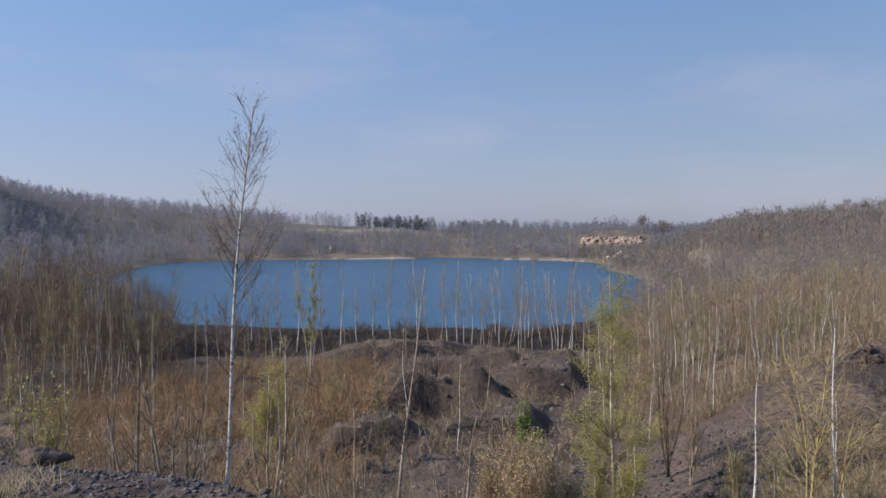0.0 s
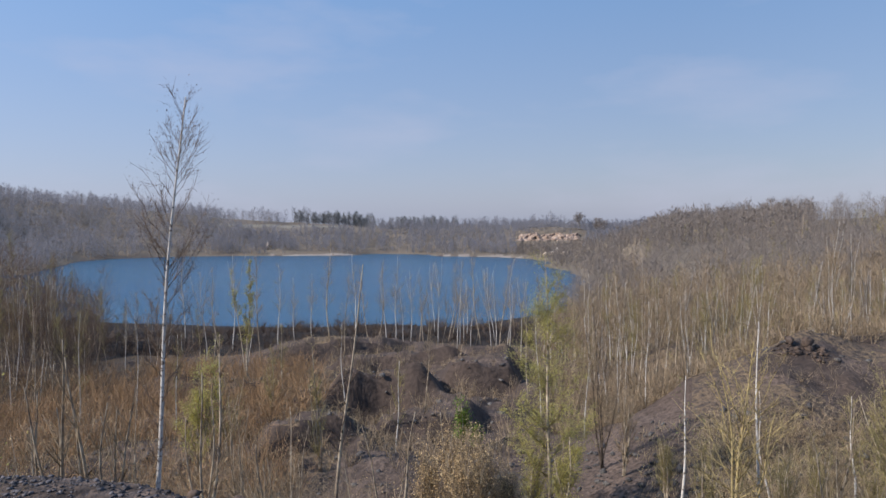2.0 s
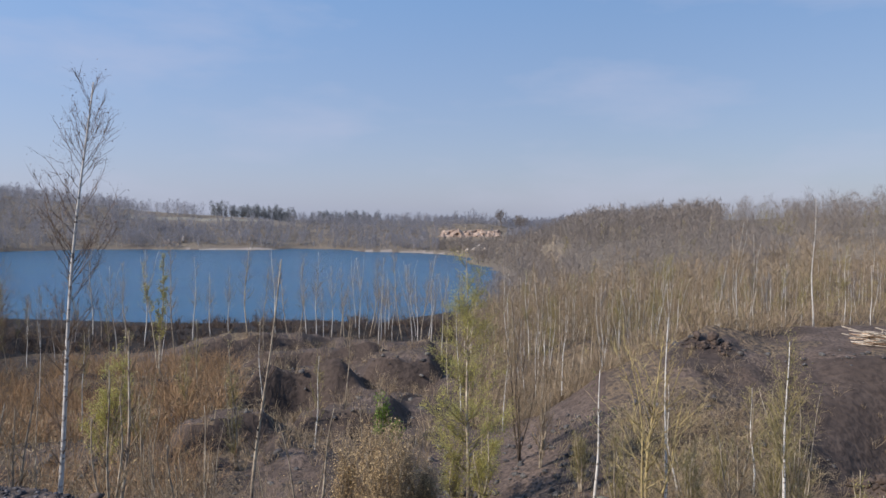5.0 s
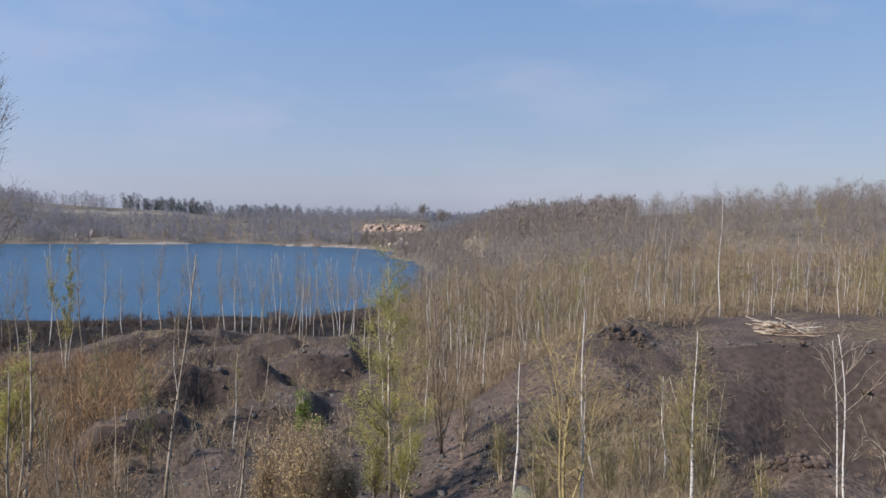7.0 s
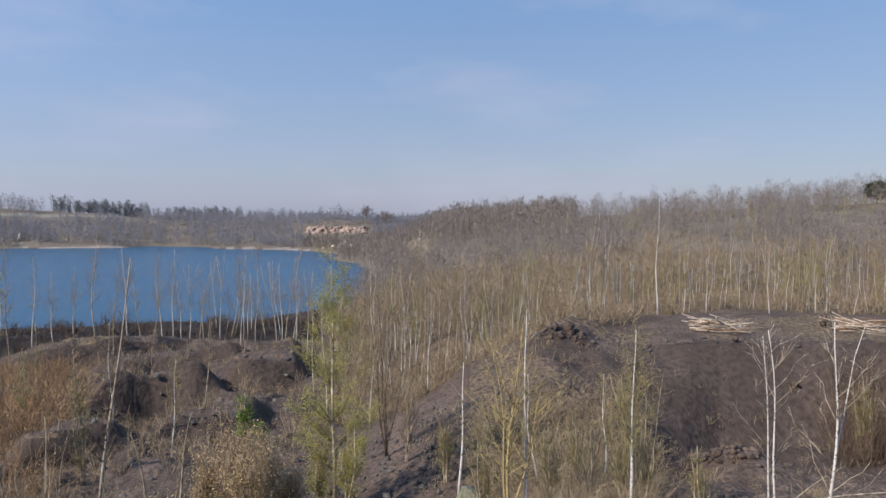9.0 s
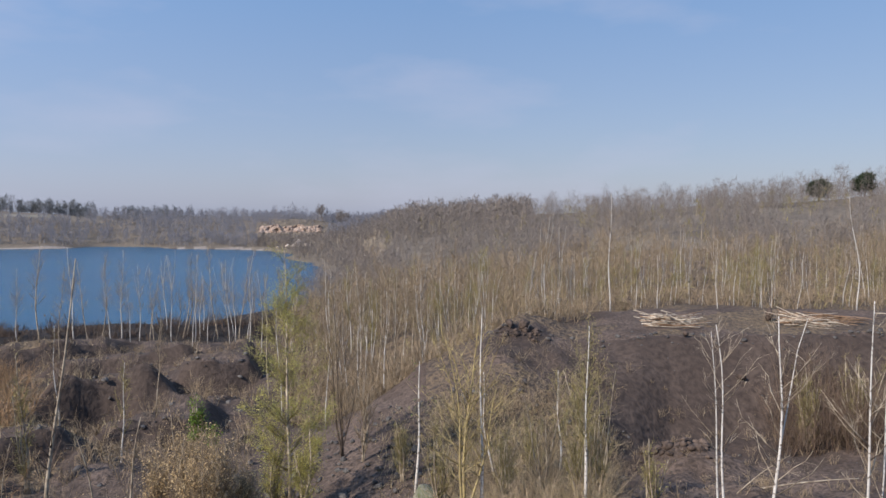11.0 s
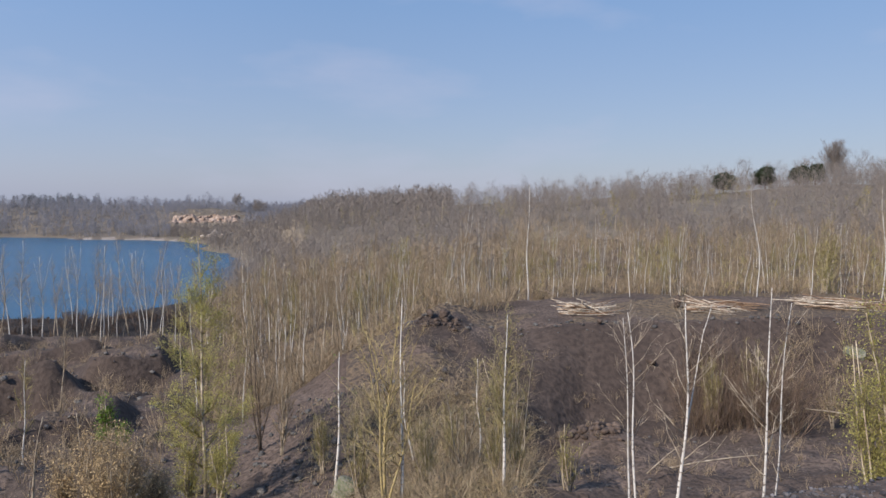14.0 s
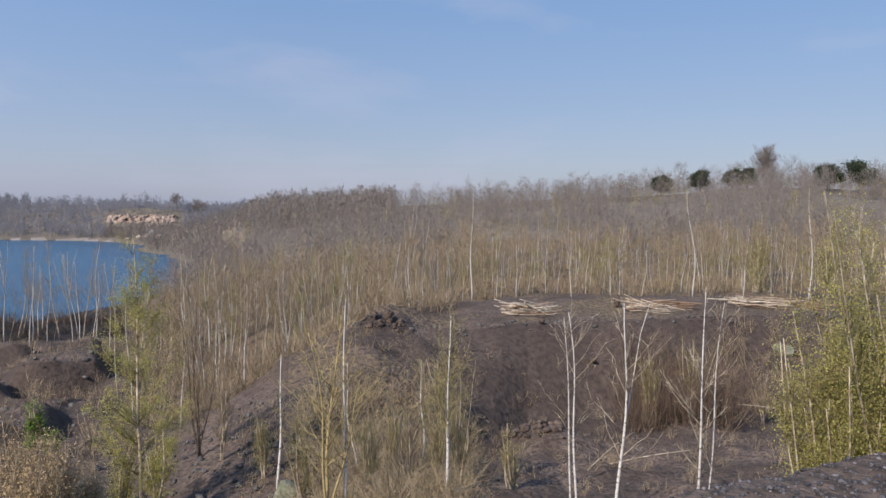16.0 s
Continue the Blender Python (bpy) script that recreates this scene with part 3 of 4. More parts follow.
# white birches before the bare face
for seed, b, r, slope, rad, lean, opts, label in (
        (9, 47.4, 22.0, -0.142, 0.039, -0.35, dict(limbs=14, start=0.4), "slender white birch, one of a close pair"),
        (10, 46.9, 22.6, -0.150, 0.034, -0.25, dict(limbs=12, start=0.4), "slender white birch, one of a close pair"),
        (11, 50.3, 21.0, -0.125, 0.056, 0.35, dict(limbs=20, start=0.25, fork=1), "leaning white birch forked near its top"),
        (12, 56.3, 21.0, -0.098, 0.046, -0.02, dict(limbs=16, start=0.35), "straight white birch with few twigs"),
        (13, 56.7, 21.8, -0.118, 0.032, 0.42, dict(limbs=12, start=0.35), "thin leaning birch with peeling bark")):
    kw = dict(spread=1.5, rise=1.0, twigs=7, twig_len=0.5, twig_w=0.011, bend=0.10, sides=8, thin=0.5, full=0.7, split=True)
    kw.update(opts)
    plant("birch_tree", tree_shape(rand(seed), height_to(b, r, slope), rad, sideways(b, lean), **kw), spot(b, r), label, "tree", (BARK, GREY_BARK, None))
# willow in young leaf near the crest
for seed, b, r, slope, label in ((17, 66.3, 13.6, -0.02, "tall willow bush in bright yellow-green young leaf"),
                                 (14, 67.8, 13.5, 0.02, "tall willow bush in bright yellow-green young leaf"),
                                 (15, 69.6, 13.0, 0.06, "tall willow bush in bright yellow-green young leaf"),
                                 (18, 71.4, 13.2, 0.08, "tall willow bush in bright yellow-green young leaf"),
                                 (16, 65.4, 13.3, -0.12, "low willow bush in bright yellow-green young leaf")):
    plant("willow_bush", tree_shape(rand(seed), height_to(b, r, slope), 0.035, (0, 0), limbs=44, start=0.10, spread=0.62, rise=2.8, twigs=14, twig_len=0.42, twig_w=0.009, stems=12, leaves=26000, leaf=0.033, bend=0.08),
          spot(b, r), label, "bush", (GREY_BARK, OLIVE_TWIG, YOUNG_LEAF))


# ---- birches along the near shore and on the terrace, one by one ----
SHORE_KINDS = [tree_shape(rand(40 + i), 10.5 + 1.0 * (i % 3), 0.078, (0.5 * (i % 3 - 1), 0), limbs=34, start=0.3, spread=1.5, rise=1.15, twigs=14, twig_len=0.75, twig_w=0.014, bend=0.22, sides=5, fork=2 * (i == 2)) for i in range(5)]
FOREST_KINDS = [tree_shape(rand(60 + i), 9.5 + 0.9 * (i % 4), 0.072, (0.4 * (i % 3 - 1), 0.2), limbs=36, start=0.32, spread=1.25, rise=1.7, twigs=14, twig_len=0.8, twig_w=0.020, bend=0.2, sides=4, fork=i % 2) for i in range(7)]
FOREST_MATS = [(BARK, TWIG), (BARK, OLIVE_TWIG), (GREY_BARK, TWIG), (BARK, TWIG), (BARK, OLIVE_TWIG), (BARK, HILL_WOOD), (GREY_BARK, TWIG)]


def grove(name, kinds, mats, places, label, group):
    """Countable trees of a few shapes: the first of each shape is built, the rest are copies."""
    first = {}
    for i, (b, r, size, turn) in enumerate(places):
        k = i % len(kinds)
        m = Matrix.Translation(spot(b, r)) @ pose(0, 0, 0, 5.0 * math.sin(i * 2.1), 4.0 * math.sin(i * 3.7), turn)
        if k not in first:
            first[k] = plant(name, kinds[k], Vector((0, 0, 0)), label, "tree", (*mats[k % len(mats)], None), group)
            ob = first[k]
            ob.matrix_basis = m
        else:
            ob = copy_thing(first[k], m)
        ob.scale = (size, size, size)


rng = rand(100)
row = [-6.9, -9.5, -11.6, -4.2, 0.3, 1.0, 2.9, 4.1, 5.2, 5.9, 7.0, 7.4, 8.6, 9.3, 10.1, 1.6, -1.2, -13.5, 3.5, 9.8, 6.4, -3.0, 11.0, 4.7, -8.2, -5.6, -0.4, 2.2, 3.2, 6.1, 6.7, 7.8, 8.9, 10.5, -10.4, -2.1, 5.5, 4.4, -12.6, -15.0, 9.0, 11.6]
grove("shore_birch", SHORE_KINDS, [(BARK, TWIG), (GREY_BARK, TWIG)], [(b, rng.uniform(92, 122), rng.uniform(0.68, 1.25), rng.uniform(0, 360)) for b in row],
      "thin white birch on the dark bank before the lake", "birches along the near shore")
tall = [(38.4, 63, 0.027), (55.2, 66, 0.026), (46.2, 64, -0.03), (51.5, 68, -0.045), (49.2, 66, -0.05), (58.7, 67, -0.02), (63.0, 68, 0.03), (66.5, 70, 0.01), (33.4, 62, -0.05), (60.6, 69, -0.05), (41.9, 66, -0.05)]
grove("tall_birch", SHORE_KINDS, [(BARK, TWIG)], [(b, r, height_to(b, r, s) / (10.5 + 1.0 * (i % 5 % 3)), rng.uniform(0, 360)) for i, (b, r, s) in enumerate(tall)],
      "tall white birch pole behind the bare terrace", "birches behind the terrace")
places = []
while len(places) < 300:
    b = rng.uniform(11.5, 74)
    near = np.interp(b, [11, 22, 32, 38, 50, 62, 74], [62, 56, 58, 68, 70, 76, 80])
    r = near + 55 * rng.uniform(0, 1) ** 1.5
    if b < 15 and r < 75:
        continue
    size = np.interp(b, [12, 20, 30, 40, 70], [0.80, 0.86, 0.78, 0.58, 0.56]) * rng.uniform(0.72, 1.15)
    places.append((b, r, size, rng.uniform(0, 360)))
grove("forest_birch", FOREST_KINDS, FOREST_MATS, places, "slender young birch in a dense bare wood", "birches of the wood on the slope")
places = []
while len(places) < 150:
    b, r = rng.uniform(-37, -12.5), rng.uniform(72, 140)
    if b > -21 and (r < 95 or rng.uniform() < 0.55):
        continue
    places.append((b, r, rng.uniform(0.7, 1.2) * np.interp(b, [-36, -24, -19, -13], [1.15, 1.0, 0.72, 0.65]), rng.uniform(0, 360)))
grove("wood_edge_birch", FOREST_KINDS, [(GREY_BARK, SHADE_TWIG), (BARK, TWIG), (GREY_BARK, OLIVE_TWIG)], places, "slender bare birch at the edge of the wood", "birches at the edge of the pit")


# ---- woods that nobody could count ----
def puffs(rng, n_trees, place, h, n, w, lean=0.1, keep=None):
    """Bare far trees: a thin trunk and a cloud of upright twigs each."""
    out, stems = [], []
    sites = np.array([place() for _ in range(n_trees)])
    for x, y, z in zip(sites[:, 0], sites[:, 1], ground(sites[:, 0], sites[:, 1])):
        if z < 0.4 or (keep and not keep(x, y)):
            continue
        hh = h * rng.choice([0.55, 0.8, 1.0, 1.0, 1.25]) * rng.uniform(0.85, 1.15)
        cw = hh * rng.uniform(0.14, 0.32)
        t = rng.uniform(0.04, 1, n)
        env = 1.25 * cw * np.sqrt(np.clip(1.02 - t * t, 0, 1)) * (0.75 + 0.25 * np.sin(9 * t + x))
        az, q = rng.uniform(0, 6.28, n), np.sqrt(rng.uniform(0.02, 1, n))
        base = np.stack([x + env * q * np.cos(az), y + env * q * np.sin(az), z + hh * t * 0.92], -1)
        way = np.stack([0.75 * np.cos(az) * q, 0.75 * np.sin(az) * q, np.ones(n)], -1) + rng.normal(size=(n, 3)) * 0.55
        out.append(blades(rng, base, way, hh * rng.uniform(0.09, 0.26, n), 0.72 * w * rng.uniform(0.6, 1.4, n)))
        sp = np.array([[x, y, z - 0.3]])
        stems.append(blades(rng, sp, np.array([[rng.normal() * 0.03, rng.normal() * 0.03, 1.0]]), hh * 0.85, w * 1.1))
    return joined(out), joined(stems)


def wood(name, label, mats, geo):
    for nm, (v, f), m in zip(("crowns", "stems"), geo, mats):
        if nm == "crowns":
            root = new(name, mesh_from(name, v, f, m))
            tagged(root, label, "wood", kind="stuff")
        else:
            st = part("stems", v, f, m, root)
            st["kind"] = "stuff"


def polar(rng, b0, b1, r0, r1, power=1.0):
    def pick():
        b, r = radians(rng.uniform(b0, b1)), r0 + (r1 - r0) * rng.uniform(0, 1) ** power
        return r * math.sin(b), r * math.cos(b)
    return pick


def glade(x, y):
    """Pale grassy clearings on the hillside."""
    b, r = math.degrees(math.atan2(x, y)), math.hypot(x, y)
    return any(abs(b - gb) < gw and abs(r - gr) < gd for gb, gw, gr, gd in ((34.5, 1.6, 222, 11), (52.0, 3.2, 190, 32), (43.5, 2.0, 215, 22), (66.0, 3.0, 200, 24)))


rng = rand(200)
wood("hillside_wood", "dense bare birch wood on the rising hillside", (HILL_WOOD, GREY_BARK), puffs(rng, 2500, polar(rng, 14, 76, 118, 310), 7.0, 150, 0.07, keep=lambda x, y: value_noise(x / 22, y / 22) > -0.22 and not glade(x, y)))
wood("hilltop_wood", "bare wood along the top of the hill", (HILL_WOOD, GREY_BARK), puffs(rng, 340, polar(rng, 36, 74, 250, 310), 8.5, 150, 0.08))
wood("hillside_scrub", "olive scrub and young willow on the hillside", (OLIVE_TWIG, GREY_BARK), puffs(rng, 420, polar(rng, 16, 76, 125, 300), 4.5, 60, 0.15, keep=lambda x, y: value_noise(x / 17 + 5, y / 17) > 0.05))
wood("thicket_wood", "dense brown bare birch thicket behind the spoil ridge", (TWIG, BARK), puffs(rng, 330, polar(rng, 13, 38, 82, 122), 6.4, 170, 0.045))
wood("thicket_wood", "dense brown bare birch thicket behind the terrace", (TWIG, BARK), puffs(rng, 300, polar(rng, 37, 75, 90, 140), 5.5, 150, 0.045))
wood("undergrowth_wood", "bare young growth between the birches", (OLIVE_TWIG, GREY_BARK), puffs(rng, 320, polar(rng, 12, 74, 68, 135), 4.0, 70, 0.06))
# the haze over this far bank lies in the wood's base colour
wood("far_shore_wood", "bare wood above the far shore, haze tinted into its colour", (HAZED_WOOD, GREY_BARK),
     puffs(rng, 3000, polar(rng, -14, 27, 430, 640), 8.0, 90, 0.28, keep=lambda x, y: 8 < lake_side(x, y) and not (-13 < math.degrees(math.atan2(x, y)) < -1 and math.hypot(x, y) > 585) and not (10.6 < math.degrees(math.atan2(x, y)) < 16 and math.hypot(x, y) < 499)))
wood("valley_wood", "bare wood where the hillside meets the lake", (HILL_WOOD, GREY_BARK), puffs(rng, 1900, polar(rng, 11, 32, 215, 470), 6.5, 60, 0.28, keep=lambda x, y: lake_side(x, y) > 3 and not (10.4 < math.degrees(math.atan2(x, y)) < 16.2 and math.hypot(x, y) > 440)))
wood("shore_scrub", "grey-brown scrub below the quarry face", (HILL_WOOD, GREY_BARK), puffs(rng, 260, polar(rng, 10.2, 17, 432, 486), 4.5, 60, 0.3, keep=lambda x, y: lake_side(x, y) > 8))
wood("far_treeline", "tall treeline on the far skyline, paled in colour for haze", (HAZED_CONIFER, DARK_BARK), puffs(rng, 90, polar(rng, -6.9, -0.6, 632, 652), 10.5, 150, 0.34))
wood("far_treeline", "low treeline on the far skyline, paled in colour for haze", (HAZED_CONIFER, DARK_BARK), puffs(rng, 70, polar(rng, 0.6, 6.0, 620, 650), 9, 130, 0.34))
# this hill's haze is coloured into its trees as well
wood("hill_wood", "bare wood over the hill beside the lake, tinted bluish for haze", (HAZED_WOOD, GREY_BARK), puffs(rng, 5200, polar(rng, -44, -6, 320, 760), 9.5, 85, 0.27, keep=lambda x, y: lake_side(x, y) > 4 and math.degrees(math.atan2(x, y)) < -10 + 14 * value_noise(x / 25, y / 25)))
wood("lakeside_wood", "dark bare wood at the lake's edge", (SHADE_TWIG, GREY_BARK), puffs(rng, 330, polar(rng, -40, -20.5, 85, 165), 10.0, 150, 0.055, keep=lambda x, y: lake_side(x, y) > 6))


# ---- brush and saplings ----
def brush(name, label, rng, n, place, h, material, stems=7, w=0.02, leaves=0, leaf=0.05, leaf_mat=None, keep=None, tangle=0.35):
    out, lv = [], []
    sites = np.array([place() for _ in range(n)])
    for x, y, z in zip(sites[:, 0], sites[:, 1], ground(sites[:, 0], sites[:, 1])):
        if keep and not keep(x, y):
            continue
        hh = h * rng.uniform(0.4, 1.25)
        az = rng.uniform(0, 6.28, stems)
        base = np.stack([x + 0.1 * hh * np.cos(az), y + 0.1 * hh * np.sin(az), np.full(stems, z - 0.05)], -1)
        way = np.stack([tangle * np.cos(az), tangle * np.sin(az), np.ones(stems)], -1) + rng.normal(size=(stems, 3)) * tangle * 0.6
        ln = hh * rng.uniform(0.6, 1.1, stems)
        out.append(whips(rng, base, way, rng.normal(size=(stems, 3)) * tangle, ln, w * 1.3))
        way = way / np.linalg.norm(way, axis=1, keepdims=True)
        for _k in range(5):
            q = rng.uniform(0.15, 0.8, stems)
            b2 = base + way * (ln * np.minimum(q, 0.55))[:, None]
            w2 = way + rng.normal(size=(stems, 3)) * (0.45 + tangle)
            out.append(whips(rng, b2, w2, rng.normal(size=(stems, 3)) * 0.5, ln * 0.42 * rng.uniform(0.5, 1.3, stems), w * 0.8))
        if leaves:
            q = rng.uniform(0.2, 0.95, leaves)
            k = rng.integers(0, stems, leaves)
            lv.append(leaves_at(rng, base[k] + way[k] * (ln[k] * q)[:, None] + rng.normal(size=(leaves, 3)) * 0.10 * hh, leaf))
    v, f = joined(out)
    root = tagged(new(name, mesh_from(name, v, f, material)), label, "brush", kind="stuff")
    if leaves:
        part("leaves", *joined(lv), leaf_mat, root)["kind"] = "stuff"


rng = rand(300)
brush("sapling_thicket", "reddish-brown thicket of bare birch saplings", rng, 420, polar(rng, -29, -5, 46, 92), 3.4, RED_TWIG, 8, 0.035)
brush("sapling_thicket", "brown saplings with olive buds on the pit floor", rng, 260, polar(rng, -30, -7, 28, 80), 3.2, RED_TWIG, 8, 0.022, 25, 0.06, OLIVE_TWIG)
brush("pit_scrub", "sparse brown scrub among the spoil mounds", rng, 260, polar(rng, -6, 14, 35, 100), 2.0, TWIG, 7, 0.025)
brush("spur_brush", "tangled dry brown brush on the spur", rng, 290, polar(rng, 25, 39, 22, 39), 1.9, TWIG, 9, 0.014, tangle=0.8, keep=lambda x, y: not (math.degrees(math.atan2(x, y)) < 26 and math.hypot(x, y) > 27))
brush("mound_brush", "sparse dry stems on the dark mound", rng, 45, polar(rng, 29, 39, 38, 47), 1.6, TWIG, 8, 0.014, tangle=0.8)
brush("spur_brush", "dry straw-coloured stems on the spur", rng, 270, polar(rng, 25, 39, 22, 38), 1.6, STRAW, 8, 0.009, tangle=0.8)
brush("ridge_scrub", "olive budding scrub behind the spoil ridge", rng, 420, polar(rng, 13, 37, 45, 68), 3.4, TWIG, 8, 0.03, keep=lambda x, y: math.hypot(x, y) > np.interp(math.degrees(math.atan2(x, y)), [12, 22, 31, 40], [34, 43, 53, 58]))
brush("terrace_scrub", "brown undergrowth at the edge of the wood", rng, 420, polar(rng, 37, 75, 67, 92), 2.6, TWIG, 8, 0.03, keep=lambda x, y: math.hypot(x, y) > np.interp(math.degrees(math.atan2(x, y)), [36, 40, 50, 62, 75], [64, 66, 67, 74, 78]))
brush("bowl_willows", "olive willow whips under the bare face", rng, 150, polar(rng, 51.0, 58, 41, 50), 4.6, SHADE_TWIG, 9, 0.018, 30, 0.045, OLIVE_TWIG, tangle=0.28)
brush("bowl_scrub", "thin dark scrub at the foot of the face", rng, 60, polar(rng, 57, 66, 46, 58), 2.4, TWIG, 8, 0.02, 12, 0.06, OLIVE_TWIG)
brush("floor_weeds", "low brown weeds on the pit floor", rng, 160, polar(rng, 40, 68, 27, 46), 0.9, TWIG, 7, 0.012)
brush("slope_brush", "bare twigs on the near slope", rng, 110, polar(rng, -30, -1, 14, 30), 2.6, TWIG, 8, 0.011, 24, 0.035, GOLD_LEAF)
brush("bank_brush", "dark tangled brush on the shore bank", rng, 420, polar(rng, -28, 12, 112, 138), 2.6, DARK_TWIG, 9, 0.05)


# ---- single shrubs and small trees on the pit floor and the slopes ----
def shrub(seed, b, r, h, label, mats, stems=6, limbs=20, spread=0.8, rise=1.7, leaves=300, leaf=0.06, twig_w=0.016, start=0.1, name="shrub", stout=1.0):
    plant(name, tree_shape(rand(seed), h, (0.03 + 0.006 * h) * stout, (0, 0), limbs=limbs, start=start, spread=spread, rise=rise, twigs=10, twig_len=0.4, twig_w=twig_w, stems=stems, leaves=leaves, leaf=leaf, bend=0.08, sides=5),
          spot(b, r), label, "shrub", mats)


for seed, b, r, h in ((401, 5.4, 24.0, 4.0), (402, 8.0, 23.5, 3.4), (403, 3.4, 24.5, 3.0), (431, 6.6, 22.5, 3.4), (432, 9.6, 24.5, 2.2)):
    shrub(seed, b, r, h, "straw-coloured bush with last year's withered leaves", (GREY_BARK, TWIG, GOLD_LEAF), 13, 22, 1.0, 1.6, 2600, 0.06, 0.010, stout=0.5)
shrub(404, 6.3, 43.0, 3.4, "small vivid green leafy shrub", (GREY_BARK, OLIVE_TWIG, GREEN_LEAF), 5, 18, 0.6, 1.5, 1300, 0.13)
shrub(405, 7.4, 42.0, 1.4, "small vivid green leafy shrub", (GREY_BARK, OLIVE_TWIG, GREEN_LEAF), 4, 10, 0.5, 1.0, 500, 0.12)
shrub(406, -14.3, 38.0, 7.6, "willow in pale yellow-green young leaf", (GREY_BARK, OLIVE_TWIG, YOUNG_LEAF), 5, 26, 1.5, 1.5, 9000, 0.075, 0.02)
shrub(407, -10.6, 75.0, 12.5, "tall pale willow in first yellow-green leaf", (GREY_BARK, OLIVE_TWIG, YOUNG_LEAF), 3, 34, 1.2, 2.2, 1600, 0.16, 0.04, 0.35)
shrub(408, -12.0, 42.0, 5.0, "willow with olive buds", (GREY_BARK, OLIVE_TWIG, OLIVE_TWIG), 5, 22, 0.9, 1.8, 500, 0.08, 0.02)
shrub(409, -5.0, 38.0, 6.6, "olive budding willow sapling", (GREY_BARK, OLIVE_TWIG, OLIVE_TWIG), 3, 26, 0.8, 2.0, 700, 0.08, 0.02)
shrub(410, -8.6, 50.0, 5.5, "olive budding willow sapling", (GREY_BARK, OLIVE_TWIG, OLIVE_TWIG), 3, 22, 0.9, 2.0, 500, 0.09, 0.025)
shrub(411, -31.0, 60.0, 8.0, "olive budding willow above the pit", (GREY_BARK, OLIVE_TWIG, YOUNG_LEAF), 4, 26, 1.0, 1.9, 500, 0.1, 0.03)
shrub(412, -29.1, 8.6, 1.1, "small yellow-green willow beside a boulder", (GREY_BARK, OLIVE_TWIG, YOUNG_LEAF), 7, 10, 0.2, 2.2, 420, 0.035, 0.006, stout=0.25)
shrub(413, -24.0, 15.5, 4.6, "bare shrub with catkins on the near slope", (GREY_BARK, TWIG, GOLD_LEAF), 4, 20, 0.8, 1.2, 260, 0.04, 0.009)
shrub(414, -20.5, 15.0, 4.2, "bare brown shrub on the near slope", (GREY_BARK, TWIG, GOLD_LEAF), 5, 22, 0.8, 1.3, 220, 0.04, 0.009)
shrub(415, -13.6, 17.0, 5.4, "bare brown shrub on the near slope", (GREY_BARK, TWIG, GOLD_LEAF), 4, 22, 0.8, 1.6, 220, 0.04, 0.009)
shrub(416, -9.0, 18.0, 4.0, "bare brown shrub on the near slope", (GREY_BARK, TWIG, GOLD_LEAF), 5, 20, 0.7, 1.6, 220, 0.04, 0.009)
shrub(417, 33.6, 27.0, 4.6, "thin bare shrub on the spur", (GREY_BARK, TWIG, None), 4, 20, 0.8, 1.4, 0, 0.04, 0.012)
shrub(418, 25.3, 27.0, 4.0, "grey-green budding willow on the spur", (GREY_BARK, OLIVE_TWIG, OLIVE_TWIG), 5, 22, 0.8, 1.8, 500, 0.06, 0.014)
shrub(419, 42.0, 26.0, 2.6, "yellowish budding willow shoots", (GREY_BARK, OLIVE_TWIG, YOUNG_LEAF), 8, 12, 0.35, 2.4, 260, 0.06, 0.012)
shrub(420, 54.0, 19.5, 1.0, "small bright green seedling bush", (GREY_BARK, OLIVE_TWIG, YOUNG_LEAF), 3, 8, 0.2, 2.2, 160, 0.06, 0.008)
shrub(421, 19.0, 33.0, 4.4, "bare brown shrub by the spoil ridge", (GREY_BARK, TWIG, None), 6, 22, 0.9, 1.6, 0, 0.05, 0.016)
shrub(422, 12.0, 29.0, 3.6, "olive shrub in first leaf", (GREY_BARK, OLIVE_TWIG, YOUNG_LEAF), 5, 20, 0.8, 1.5, 3200, 0.055, 0.014)
shrub(423, 14.3, 28.0, 3.4, "olive shrub in first leaf", (GREY_BARK, OLIVE_TWIG, YOUNG_LEAF), 5, 20, 0.8, 1.5, 3000, 0.055, 0.014)
shrub(424, -27.5, 30.0, 5.4, "bare brown shrub above the pit", (GREY_BARK, TWIG, None), 5, 22, 1.0, 1.6, 0, 0.05, 0.016)
shrub(425, 0.5, 19.0, 4.2, "thin bare shrub on the near slope", (GREY_BARK, TWIG, GOLD_LEAF), 3, 16, 0.6, 1.6, 160, 0.045, 0.009)
shrub(426, 52.5, 43.0, 4.6, "olive willow whips under the bare face", (GREY_BARK, OLIVE_TWIG, OLIVE_TWIG), 10, 22, 0.7, 2.2, 700, 0.06, 0.02)
shrub(427, 55.5, 44.0, 5.0, "olive willow whips under the bare face", (GREY_BARK, OLIVE_TWIG, OLIVE_TWIG), 10, 22, 0.7, 2.2, 700, 0.06, 0.02)
shrub(428, 60.5, 47.0, 3.0, "thin shrub with small leaves at the foot of the face", (GREY_BARK, TWIG, OLIVE_TWIG), 6, 18, 0.8, 1.3, 260, 0.09, 0.02)
shrub(429, 59.5, 78.0, 7.0, "pale olive willow behind the terrace", (GREY_BARK, OLIVE_TWIG, OLIVE_TWIG), 7, 30, 1.6, 1.4, 1500, 0.12, 0.03)
shrub(430, 64.0, 76.0, 6.5, "pale olive willow behind the terrace", (GREY_BARK, OLIVE_TWIG, OLIVE_TWIG), 7, 30, 1.6, 1.4, 1500, 0.12, 0.03)
